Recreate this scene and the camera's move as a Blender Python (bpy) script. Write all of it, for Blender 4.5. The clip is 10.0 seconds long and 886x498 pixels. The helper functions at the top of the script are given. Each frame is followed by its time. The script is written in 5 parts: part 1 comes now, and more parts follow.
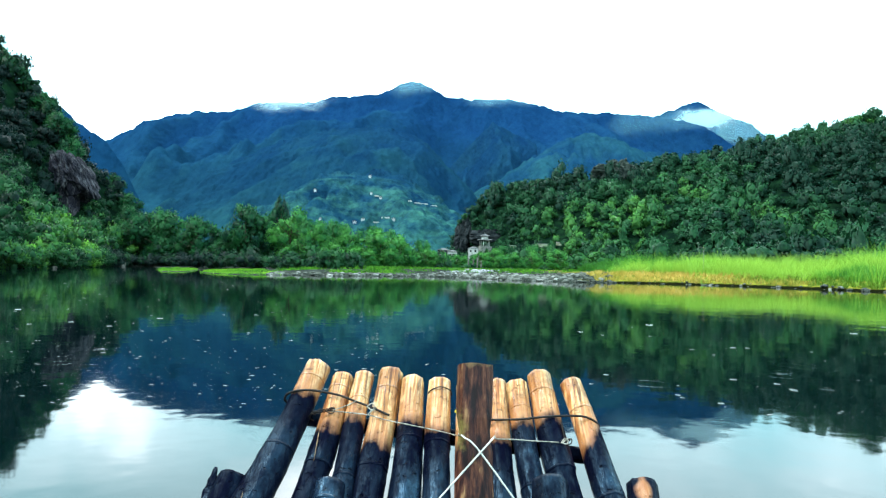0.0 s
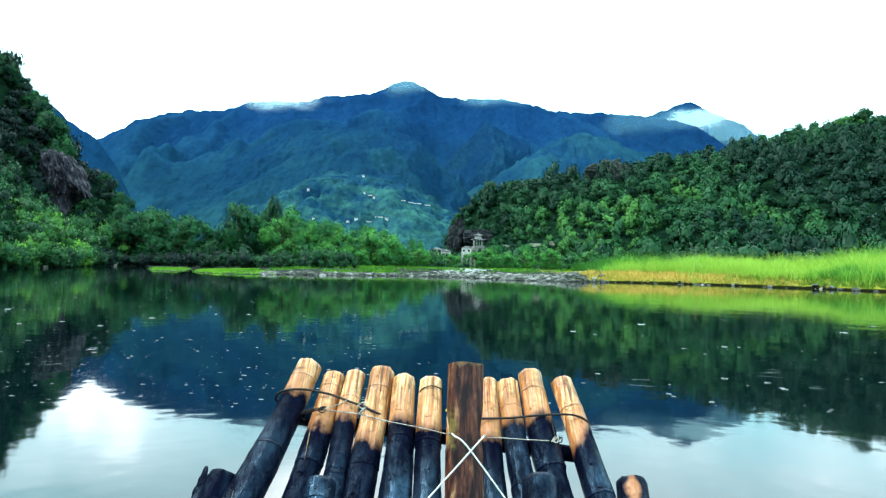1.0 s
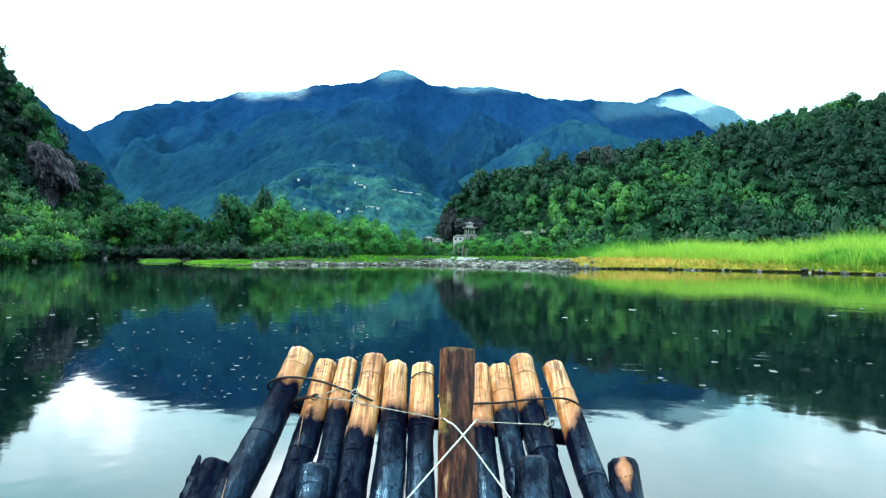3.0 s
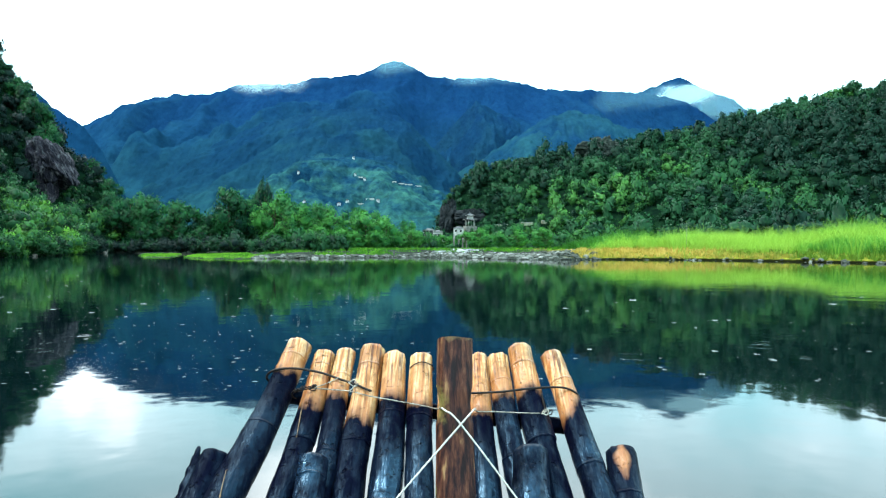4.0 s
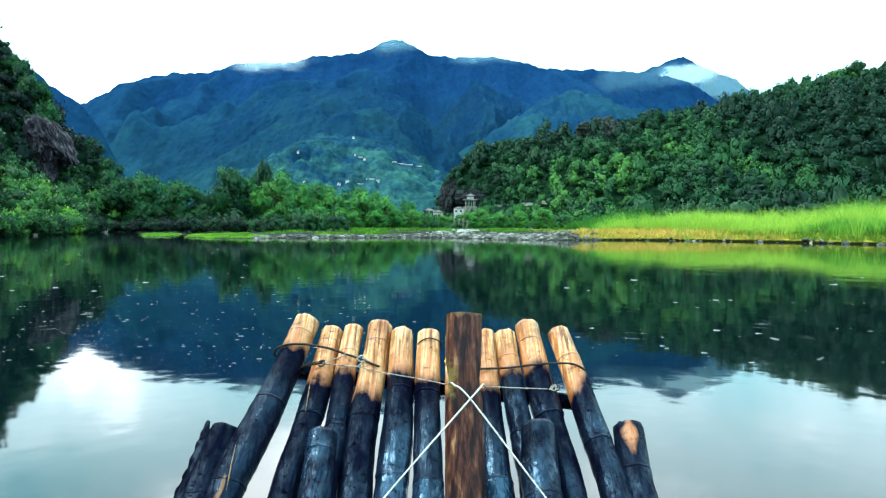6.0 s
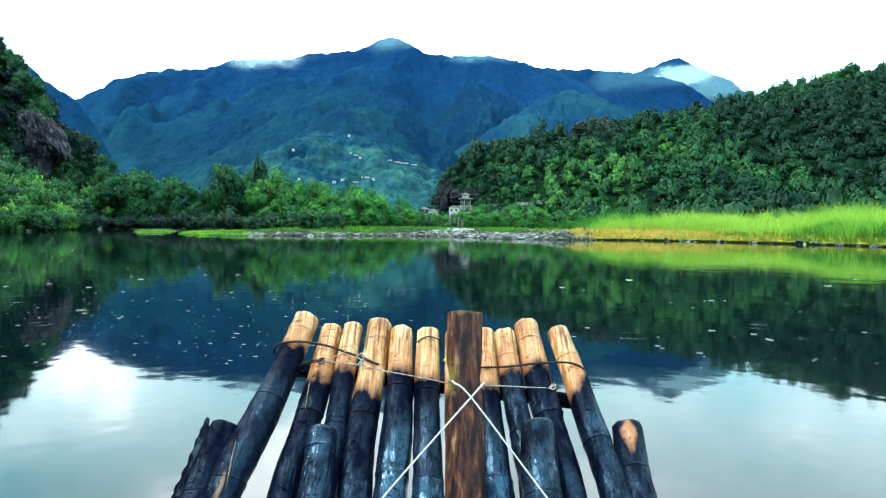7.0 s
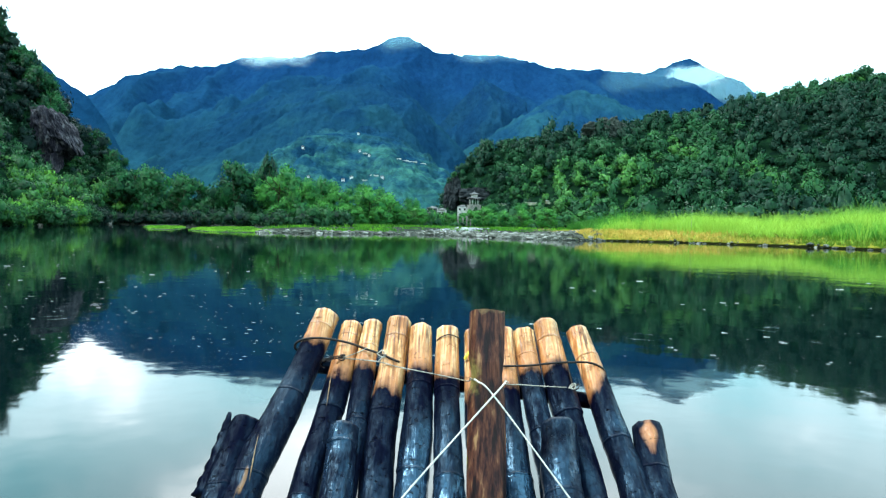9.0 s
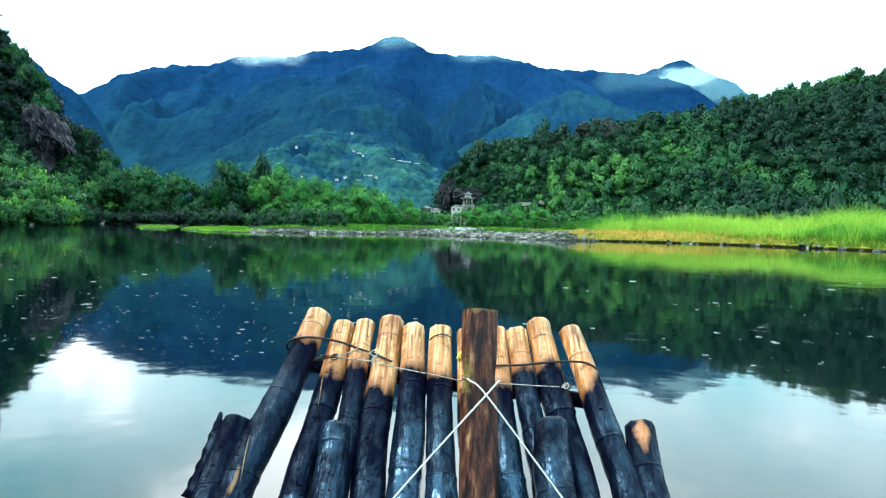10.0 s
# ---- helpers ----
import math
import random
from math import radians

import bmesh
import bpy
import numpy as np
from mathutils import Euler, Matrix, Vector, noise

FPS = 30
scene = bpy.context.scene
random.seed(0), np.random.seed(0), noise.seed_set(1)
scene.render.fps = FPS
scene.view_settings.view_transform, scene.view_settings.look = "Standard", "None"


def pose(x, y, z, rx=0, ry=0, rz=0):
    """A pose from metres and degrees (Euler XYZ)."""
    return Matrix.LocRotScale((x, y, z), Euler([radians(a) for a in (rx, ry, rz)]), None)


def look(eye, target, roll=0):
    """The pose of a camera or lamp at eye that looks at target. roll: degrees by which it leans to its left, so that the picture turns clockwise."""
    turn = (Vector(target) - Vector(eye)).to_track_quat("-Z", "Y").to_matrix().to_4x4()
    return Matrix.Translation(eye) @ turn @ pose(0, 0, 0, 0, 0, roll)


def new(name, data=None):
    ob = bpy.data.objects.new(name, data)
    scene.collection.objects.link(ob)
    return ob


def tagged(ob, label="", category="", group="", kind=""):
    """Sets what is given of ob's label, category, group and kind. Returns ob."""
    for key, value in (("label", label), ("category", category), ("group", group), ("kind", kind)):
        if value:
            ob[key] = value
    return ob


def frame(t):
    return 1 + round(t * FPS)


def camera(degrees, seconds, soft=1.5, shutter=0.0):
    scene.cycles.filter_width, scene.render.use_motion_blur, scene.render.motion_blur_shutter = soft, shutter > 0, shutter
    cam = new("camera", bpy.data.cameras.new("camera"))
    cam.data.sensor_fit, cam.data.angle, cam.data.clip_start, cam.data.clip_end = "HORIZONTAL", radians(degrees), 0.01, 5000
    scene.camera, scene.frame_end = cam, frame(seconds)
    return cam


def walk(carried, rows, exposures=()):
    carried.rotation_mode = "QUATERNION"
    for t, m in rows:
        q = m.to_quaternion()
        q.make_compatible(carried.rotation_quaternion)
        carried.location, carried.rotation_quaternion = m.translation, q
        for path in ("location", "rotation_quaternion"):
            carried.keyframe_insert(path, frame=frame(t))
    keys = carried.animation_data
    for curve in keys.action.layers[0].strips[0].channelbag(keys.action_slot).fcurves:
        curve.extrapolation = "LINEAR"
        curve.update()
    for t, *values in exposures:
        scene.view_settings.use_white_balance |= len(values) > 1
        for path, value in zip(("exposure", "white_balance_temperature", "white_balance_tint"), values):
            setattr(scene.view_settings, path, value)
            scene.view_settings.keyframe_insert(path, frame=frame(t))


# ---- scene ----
cam = camera(68.42, 10.0, 1.25)
PATH = [
    (0, pose(-0.0225, -0.0002, 1.0210, 91.635, -1.213, 1.087)),
    (0.5, pose(-0.0168, -0.0040, 1.0207, 91.684, -1.228, 0.749)),
    (1, pose(-0.0146, -0.0046, 1.0199, 91.607, -1.230, 0.504)),
    (1.5, pose(-0.0188, -0.0042, 1.0181, 91.383, -1.190, 0.295)),
    (2, pose(-0.0210, -0.0034, 1.0149, 91.128, -1.089, 0.139)),
    (2.5, pose(-0.0173, -0.0044, 1.0132, 90.878, -0.808, -0.062)),
    (4, pose(0.0011, -0.0021, 1.0052, 89.918, -0.085, -0.165)),
    (4.5, pose(0.0000, 0.0000, 1.0000, 89.395, 0.056, 0.008)),
    (5, pose(-0.0067, 0.0030, 0.9948, 88.889, 0.114, 0.127)),
    (5.5, pose(-0.0167, 0.0061, 0.9915, 88.438, 0.020, 0.091)),
    (7, pose(-0.0453, 0.0031, 0.9895, 88.089, -0.650, -0.584)),
    (7.5, pose(-0.0584, 0.0048, 0.9887, 88.104, -0.828, -0.390)),
    (8, pose(-0.0752, -0.0004, 0.9881, 88.115, -1.112, 0.001)),
    (8.5, pose(-0.0861, -0.0034, 0.9875, 88.070, -1.225, 0.197)),
    (9, pose(-0.0912, -0.0046, 0.9871, 87.995, -1.279, 0.130)),
    (9.5, pose(-0.0913, -0.0021, 0.9854, 87.970, -1.306, -0.118)),
    (10, pose(-0.0878, 0.0019, 0.9839, 88.009, -1.377, -0.411)),
]
walk(cam, PATH)
from mathutils.bvhtree import BVHTree

# ---------------------------------------------------------------- world and light
world = bpy.data.worlds.new("overcast_sky")
scene.world = world
world.use_nodes = True
wn, wl = world.node_tree.nodes, world.node_tree.links
wn.clear()
w_out = wn.new("ShaderNodeOutputWorld")
w_bg = wn.new("ShaderNodeBackground")
w_sky = wn.new("ShaderNodeTexSky")
w_sky.sky_type = "NISHITA"
w_sky.sun_disc = False
w_sky.sun_elevation, w_sky.sun_rotation = radians(53), radians(263)
w_scale = wn.new("ShaderNodeMix")
w_scale.data_type, w_scale.blend_type = "RGBA", "MULTIPLY"
w_scale.inputs[0].default_value = 1.0
w_scale.inputs[7].default_value = (0.1, 0.1, 0.1, 1)
w_co = wn.new("ShaderNodeTexCoord")
w_noise = wn.new("ShaderNodeTexNoise")
w_noise.inputs["Scale"].default_value = 2.2
w_noise.inputs["Detail"].default_value = 5
w_ramp = wn.new("ShaderNodeValToRGB")
w_ramp.color_ramp.elements[0].position, w_ramp.color_ramp.elements[0].color = 0.3, (1.15, 2.6, 2.95, 1)
w_ramp.color_ramp.elements[1].position, w_ramp.color_ramp.elements[1].color = 0.62, (2.85, 3.95, 4.3, 1)
w_high = w_ramp.color_ramp.elements.new(0.86)
w_high.color = (7.3, 8.0, 8.2, 1)
w_mix = wn.new("ShaderNodeMix")
w_mix.data_type = "RGBA"
w_mix.inputs[0].default_value = 0.93
wl.new(w_sky.outputs[0], w_scale.inputs[6])
wl.new(w_co.outputs["Generated"], w_noise.inputs["Vector"])
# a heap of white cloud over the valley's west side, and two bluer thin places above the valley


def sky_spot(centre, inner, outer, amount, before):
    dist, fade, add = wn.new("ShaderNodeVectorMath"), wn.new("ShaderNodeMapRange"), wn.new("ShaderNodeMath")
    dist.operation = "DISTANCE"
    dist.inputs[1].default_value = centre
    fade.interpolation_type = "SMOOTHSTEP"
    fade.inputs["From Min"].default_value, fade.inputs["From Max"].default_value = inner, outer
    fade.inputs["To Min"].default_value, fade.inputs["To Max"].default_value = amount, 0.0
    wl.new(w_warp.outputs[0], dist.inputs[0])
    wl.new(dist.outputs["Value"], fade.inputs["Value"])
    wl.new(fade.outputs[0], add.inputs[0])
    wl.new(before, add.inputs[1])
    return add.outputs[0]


w_fine = wn.new("ShaderNodeTexNoise")
w_fine.inputs["Scale"].default_value = 9.0
w_fine.inputs["Detail"].default_value = 4
w_centred = wn.new("ShaderNodeVectorMath")
w_centred.operation = "MULTIPLY_ADD"
w_centred.inputs[1].default_value = (0.16, 0.16, 0.16)
w_centred.inputs[2].default_value = (-0.08, -0.08, -0.08)
w_warp = wn.new("ShaderNodeVectorMath")
wl.new(w_co.outputs["Generated"], w_fine.inputs["Vector"])
wl.new(w_fine.outputs["Color"], w_centred.inputs[0])
wl.new(w_co.outputs["Generated"], w_warp.inputs[0])
wl.new(w_centred.outputs[0], w_warp.inputs[1])
w_swing = wn.new("ShaderNodeMapRange")
w_swing.clamp = False
w_swing.inputs["From Min"].default_value, w_swing.inputs["From Max"].default_value = 0.3, 0.7
w_swing.inputs["To Min"].default_value, w_swing.inputs["To Max"].default_value = 0.18, 0.82
wl.new(w_noise.outputs["Fac"], w_swing.inputs["Value"])
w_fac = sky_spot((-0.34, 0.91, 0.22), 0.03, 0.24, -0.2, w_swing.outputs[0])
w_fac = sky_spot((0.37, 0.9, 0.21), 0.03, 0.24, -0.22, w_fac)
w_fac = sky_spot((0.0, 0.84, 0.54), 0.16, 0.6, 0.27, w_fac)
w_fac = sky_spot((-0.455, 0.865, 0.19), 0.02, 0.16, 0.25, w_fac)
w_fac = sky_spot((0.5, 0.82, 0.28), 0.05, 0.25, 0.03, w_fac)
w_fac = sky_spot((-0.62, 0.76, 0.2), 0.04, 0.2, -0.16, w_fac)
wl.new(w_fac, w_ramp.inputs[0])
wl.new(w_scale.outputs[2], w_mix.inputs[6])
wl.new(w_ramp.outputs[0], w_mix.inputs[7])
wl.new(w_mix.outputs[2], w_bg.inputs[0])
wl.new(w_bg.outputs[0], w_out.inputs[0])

sun = new("sun", bpy.data.lights.new("sun", "SUN"))
sun.data.energy, sun.data.angle, sun.data.color = 4.5, radians(14), (0.96, 0.97, 0.93)
sun.matrix_world = look((-62, -8, 82), (0, 0, 0))


# ---------------------------------------------------------------- helpers
def hash_np(ix, iy, seed):
    h = (ix * 374761393 + iy * 668265263 + seed * 974634777) & 0xFFFFFFFF
    h = ((h ^ (h >> 13)) * 1274126177) & 0xFFFFFFFF
    return ((h ^ (h >> 16)) & 0xFFFF) / 65535.0


def vnoise(x, y, seed=0):
    """Smooth value noise in 0..1 for arrays."""
    ix, iy = np.floor(x).astype(np.int64), np.floor(y).astype(np.int64)
    fx, fy = x - ix, y - iy
    fx, fy = fx * fx * (3 - 2 * fx), fy * fy * (3 - 2 * fy)
    a, b = hash_np(ix, iy, seed), hash_np(ix + 1, iy, seed)
    c, d = hash_np(ix, iy + 1, seed), hash_np(ix + 1, iy + 1, seed)
    return (a * (1 - fx) + b * fx) * (1 - fy) + (c * (1 - fx) + d * fx) * fy


def fbm(x, y, octaves=4, seed=0):
    total, amp, norm = 0, 1.0, 0
    for o in range(octaves):
        total = total + amp * vnoise(x, y, seed + o)
        norm += amp
        x, y, amp = x * 2.03 + 7.1, y * 2.03 + 3.7, amp * 0.5
    return total / norm


def mathutils_tree(ob):
    return BVHTree.FromPolygons([v.co[:] for v in ob.data.vertices], [p.vertices[:] for p in ob.data.polygons])


def smooth(a, b, x):
    t = np.clip((x - a) / (b - a), 0, 1)
    return t * t * (3 - 2 * t)


def mesh_np(name, verts, faces, material, tint=None, shade=False, normals=None):
    """A mesh from arrays of vertices and of triangles or quads."""
    me = bpy.data.meshes.new(name)
    verts, faces = np.asarray(verts, np.float32), np.asarray(faces, np.int32)
    n = faces.shape[1]
    me.vertices.add(len(verts))
    me.vertices.foreach_set("co", verts.ravel())
    me.loops.add(faces.size)
    me.loops.foreach_set("vertex_index", faces.ravel())
    me.polygons.add(len(faces))
    me.polygons.foreach_set("loop_start", np.arange(0, faces.size, n, dtype=np.int32))
    me.polygons.foreach_set("use_smooth", np.full(len(faces), shade))
    if tint is not None:
        me.attributes.new("tint", "FLOAT", "POINT").data.foreach_set("value", np.asarray(tint, np.float32))
    me.update(calc_edges=True)
    if normals is not None:
        me.normals_split_custom_set_from_vertices(np.asarray(normals, np.float32))
    me.materials.append(material)
    return me


def thing(name, label, category, loc=(0, 0, 0), group="", rz=0.0):
    ob = new(name)
    ob.empty_display_size = 0.2
    ob.matrix_basis = pose(*loc, 0, 0, rz)
    return tagged(ob, label, category, group)


def part(name, bm, material, parent, label="", shade=False):
    """Links a bmesh (or a mesh) as one object under a thing or part."""
    if isinstance(bm, bmesh.types.BMesh):
        me = bpy.data.meshes.new(name)
        bm.to_mesh(me)
        bm.free()
        me.materials.append(material)
        if shade:
            me.polygons.foreach_set("use_smooth", np.full(len(me.polygons), True))
    else:
        me = bm
    ob = new(name, me)
    ob.parent = parent
    return tagged(ob, label)


def box(bm, x0, y0, z0, x1, y1, z1, bevel=0.0):
    m = Matrix.Translation(((x0 + x1) / 2, (y0 + y1) / 2, (z0 + z1) / 2)) @ Matrix.Diagonal((x1 - x0, y1 - y0, z1 - z0, 1))
    made = bmesh.ops.create_cube(bm, size=1.0, matrix=m)["verts"]
    if bevel:
        edges = list({e for v in made for e in v.link_edges})
        bmesh.ops.bevel(bm, geom=edges, offset=bevel, segments=2, affect="EDGES", profile=0.6)
    return bm


def tube(points, radii, sides=8, cap=True, wobble=None):
    """Arrays of a tube swept along points; wobble(i, angle) scales the radius."""
    points = np.asarray(points, float)
    n = len(points)
    tang = np.gradient(points, axis=0)
    tang /= np.linalg.norm(tang, axis=1, keepdims=True)
    ref = np.array([0.0, 0.0, 1.0]) if abs(tang[0, 2]) < 0.9 else np.array([1.0, 0.0, 0.0])
    side = np.cross(tang, ref)
    side /= np.linalg.norm(side, axis=1, keepdims=True)
    up = np.cross(side, tang)
    ang = np.arange(sides) / sides * 2 * np.pi
    r = np.asarray(radii, float).reshape(-1, 1) * np.ones((n, sides))
    if wobble is not None:
        r = r * wobble(np.arange(n)[:, None], ang[None, :])
    v = points[:, None] + r[..., None] * (np.cos(ang)[None, :, None] * side[:, None] + np.sin(ang)[None, :, None] * up[:, None])
    v = v.reshape(-1, 3)
    i, j = np.meshgrid(np.arange(n - 1), np.arange(sides), indexing="ij")
    k = (j + 1) % sides
    f = np.stack([i * sides + j, i * sides + k, (i + 1) * sides + k, (i + 1) * sides + j], -1).reshape(-1, 4)
    if cap:
        v = np.concatenate([v, points[:1], points[-1:]])
        a, b = len(v) - 2, len(v) - 1
        tri0 = [(a, (q + 1) % sides, q, q) for q in range(sides)]
        tri1 = [(b, (n - 1) * sides + q, (n - 1) * sides + (q + 1) % sides, (n - 1) * sides + (q + 1) % sides) for q in range(sides)]
        tris = np.array(tri0 + tri1)
        f = np.concatenate([np.concatenate([f[:, [0, 1, 2]], f[:, [0, 2, 3]]]), tris[:, :3]])
    else:
        f = np.concatenate([f[:, [0, 1, 2]], f[:, [0, 2, 3]]])
    return v, f


def spline(points, n):
    """Catmull-Rom through a few points."""
    p = np.asarray(points, float)
    p = np.concatenate([[2 * p[0] - p[1]], p, [2 * p[-1] - p[-2]]])
    out = []
    for q in np.linspace(0, len(points) - 1 - 1e-6, n):
        i, t = int(q), q - int(q)
        a, b, c, d = p[i:i + 4]
        out.append(0.5 * (2 * b + (c - a) * t + (2 * a - 5 * b + 4 * c - d) * t * t + (3 * b - a - 3 * c + d) * t ** 3))
    return np.array(out)


# ---------------------------------------------------------------- materials
class Mat:
    """A small node builder."""

    def __init__(self, name):
        self.m = bpy.data.materials.new(name)
        self.m.use_nodes = True
        self.n, self.l = self.m.node_tree.nodes, self.m.node_tree.links
        self.b = self.n["Principled BSDF"]
        self.out = self.n["Material Output"]

    def node(self, kind, **inputs):
        nd = self.n.new(kind)
        for key, value in inputs.items():
            sock = nd.inputs[key.replace("_", " ")]
            if isinstance(value, bpy.types.NodeSocket):
                self.l.new(value, sock)
            else:
                sock.default_value = value
        return nd

    def coords(self, scale=(1, 1, 1), kind="Object"):
        co = self.n.new("ShaderNodeTexCoord")
        mp = self.n.new("ShaderNodeMapping")
        mp.inputs["Scale"].default_value = scale
        self.l.new(co.outputs[kind], mp.inputs["Vector"])
        return mp.outputs[0]

    def noise(self, scale, detail=4, vec=None, rough=0.55):
        nd = self.node("ShaderNodeTexNoise", Scale=scale, Detail=detail, Roughness=rough)
        if vec is not None:
            self.l.new(vec, nd.inputs["Vector"])
        return nd.outputs["Fac"]

    def ramp(self, fac, *stops):
        nd = self.n.new("ShaderNodeValToRGB")
        while len(nd.color_ramp.elements) < len(stops):
            nd.color_ramp.elements.new(0.5)
        for e, (p, c) in zip(nd.color_ramp.elements, stops):
            e.position, e.color = p, (*c, 1) if len(c) == 3 else c
        self.l.new(fac, nd.inputs[0])
        return nd.outputs[0]

    def math(self, op, a, b=0.0):
        nd = self.n.new("ShaderNodeMath")
        nd.operation = op
        for sock, value in zip(nd.inputs, (a, b)):
            if isinstance(value, bpy.types.NodeSocket):
                self.l.new(value, sock)
            else:
                sock.default_value = value
        return nd.outputs[0]

    def mix(self, fac, a, b, blend="MIX"):
        nd = self.n.new("ShaderNodeMix")
        nd.data_type, nd.blend_type = "RGBA", blend
        for sock, value in ((nd.inputs[0], fac), (nd.inputs[6], a), (nd.inputs[7], b)):
            if isinstance(value, bpy.types.NodeSocket):
                self.l.new(value, sock)
            else:
                sock.default_value = (*value, 1) if isinstance(value, tuple) and len(value) == 3 else value
        return nd.outputs[2]

    def attr(self, name):
        nd = self.n.new("ShaderNodeAttribute")
        nd.attribute_name = name
        return nd.outputs["Fac"]

    def island(self):
        return self.n.new("ShaderNodeNewGeometry").outputs["Random Per Island"]

    def colour(self, c):
        if isinstance(c, bpy.types.NodeSocket):
            self.l.new(c, self.b.inputs["Base Color"])
        else:
            self.b.inputs["Base Color"].default_value = (*c, 1)
        return self

    def rough(self, r):
        if isinstance(r, bpy.types.NodeSocket):
            self.l.new(r, self.b.inputs["Roughness"])
        else:
            self.b.inputs["Roughness"].default_value = r
        return self

    def matte(self, level=0.0):
        self.b.inputs["Specular IOR Level"].default_value = level
        return self

    def bump(self, height, strength=0.5, distance=0.02):
        nd = self.node("ShaderNodeBump", Strength=strength, Distance=distance, Height=height)
        self.l.new(nd.outputs[0], self.b.inputs["Normal"])
        return self


def foliage(name, dark, mid, light, sheen=0.25, gloss=0.55, leaf_light=0.3, grain=0.0):
    """Leaves: the plant's own tint picks the hue, each leaf differs a little, and some light passes through."""
    k = Mat(name)
    t = k.math("ADD", k.attr("tint"), k.math("MULTIPLY", k.math("SUBTRACT", k.island(), 0.5), leaf_light))
    if grain:
        mottle = k.noise(grain, 5, k.coords(), 0.75)
        t = k.math("ADD", t, k.math("MULTIPLY", k.math("SUBTRACT", mottle, 0.5), 0.45))
        if grain > 0.5:
            k.bump(mottle, 0.5, 0.3 / grain)
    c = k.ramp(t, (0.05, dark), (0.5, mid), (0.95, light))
    k.colour(c).rough(gloss)
    k.b.inputs["Specular IOR Level"].default_value = 0.12
    tr = k.node("ShaderNodeBsdfTranslucent", Color=c)
    mx = k.node("ShaderNodeMixShader", Fac=sheen)
    k.l.new(k.b.outputs[0], mx.inputs[1])
    k.l.new(tr.outputs[0], mx.inputs[2])
    k.l.new(mx.outputs[0], k.out.inputs[0])
    return k.m


M = {}
M["leaf_hill"] = foliage("hill_leaves", (0.004, 0.028, 0.016), (0.017, 0.086, 0.029), (0.08, 0.245, 0.034), 0.2, 0.6, 0.02, 0.16)
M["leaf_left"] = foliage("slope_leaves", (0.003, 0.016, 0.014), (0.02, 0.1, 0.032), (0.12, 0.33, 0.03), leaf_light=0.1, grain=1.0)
M["leaf_tree"] = foliage("tree_leaves", (0.004, 0.026, 0.022), (0.02, 0.13, 0.034), (0.1, 0.36, 0.046), leaf_light=0.12, grain=1.0)
M["reed"] = foliage("reed_blades", (0.028, 0.13, 0.016), (0.1, 0.31, 0.032), (0.27, 0.45, 0.055), leaf_light=0.25)
M["dry"] = foliage("dry_grass", (0.1, 0.19, 0.018), (0.41, 0.3, 0.055), (0.62, 0.42, 0.11), leaf_light=0.22)
M["turf"] = foliage("short_grass", (0.03, 0.12, 0.012), (0.085, 0.27, 0.012), (0.2, 0.42, 0.03), leaf_light=0.4)


def mountain_mat(name, tops, gain, tree, relief=(0.35, 9.0), fields=0.0, green=0.45, spread=1.0):
    """Forest with distance haze put into its blue base colours by height; terraces low down, crests painted as lit;
    soft stands, and the grain of the crowns.
    """
    k = Mat(name)
    vec = k.coords((1, 0.6, 0.8))
    n1, n2, n3 = k.noise(0.006, 5, vec), k.noise(0.03, 6, vec, 0.68), k.noise(tree, 5, vec, 0.75)
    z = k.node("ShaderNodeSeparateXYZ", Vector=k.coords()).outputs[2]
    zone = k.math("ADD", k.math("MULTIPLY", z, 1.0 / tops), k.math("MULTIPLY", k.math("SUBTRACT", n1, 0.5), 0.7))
    # blue distance haze is mixed into these base colours, shifting with height
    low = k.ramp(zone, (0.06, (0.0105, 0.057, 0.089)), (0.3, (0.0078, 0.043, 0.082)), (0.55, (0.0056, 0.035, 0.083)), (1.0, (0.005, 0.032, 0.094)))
    cells = k.node("ShaderNodeTexVoronoi", Scale=tree * 0.9, Randomness=1.0, Vector=vec)
    s = k.math("ADD", k.math("MULTIPLY", n2, 0.55), k.math("MULTIPLY", n3, 0.45))
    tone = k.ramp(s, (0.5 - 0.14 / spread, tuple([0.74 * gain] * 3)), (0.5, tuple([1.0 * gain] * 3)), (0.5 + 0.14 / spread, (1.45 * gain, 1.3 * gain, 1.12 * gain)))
    # tint marks the ridge crests, coloured paler and greener as if lit
    lit_patch = k.math("MULTIPLY", k.attr("tint"), k.ramp(k.noise(0.012, 5, vec, 0.65), (0.38, (0.1, 0.1, 0.1)), (0.6, (1, 1, 1))))
    low = k.mix(k.math("MULTIPLY", lit_patch, green), low, k.mix(1.0, low, (3.2, 2.3, 1.1), "MULTIPLY"))
    if fields:
        plot = k.ramp(k.noise(0.016, 7, k.coords((1, 0.7, 2.6)), 0.7), (0.42, (0, 0, 0)), (0.62, (fields, fields, fields)))
        plot = k.math("MULTIPLY", plot, k.ramp(zone, (0.42, (1, 1, 1)), (0.72, (0.1, 0.1, 0.1))))
        low = k.mix(plot, low, (0.042, 0.15, 0.12))
    k.colour(k.mix(1.0, low, tone, "MULTIPLY")).rough(0.95).matte()
    k.bump(k.math("SUBTRACT", k.math("ADD", n2, k.math("MULTIPLY", n3, 0.5)), k.math("MULTIPLY", cells.outputs["Distance"], 0.55)), relief[0], relief[1])
    return k.m


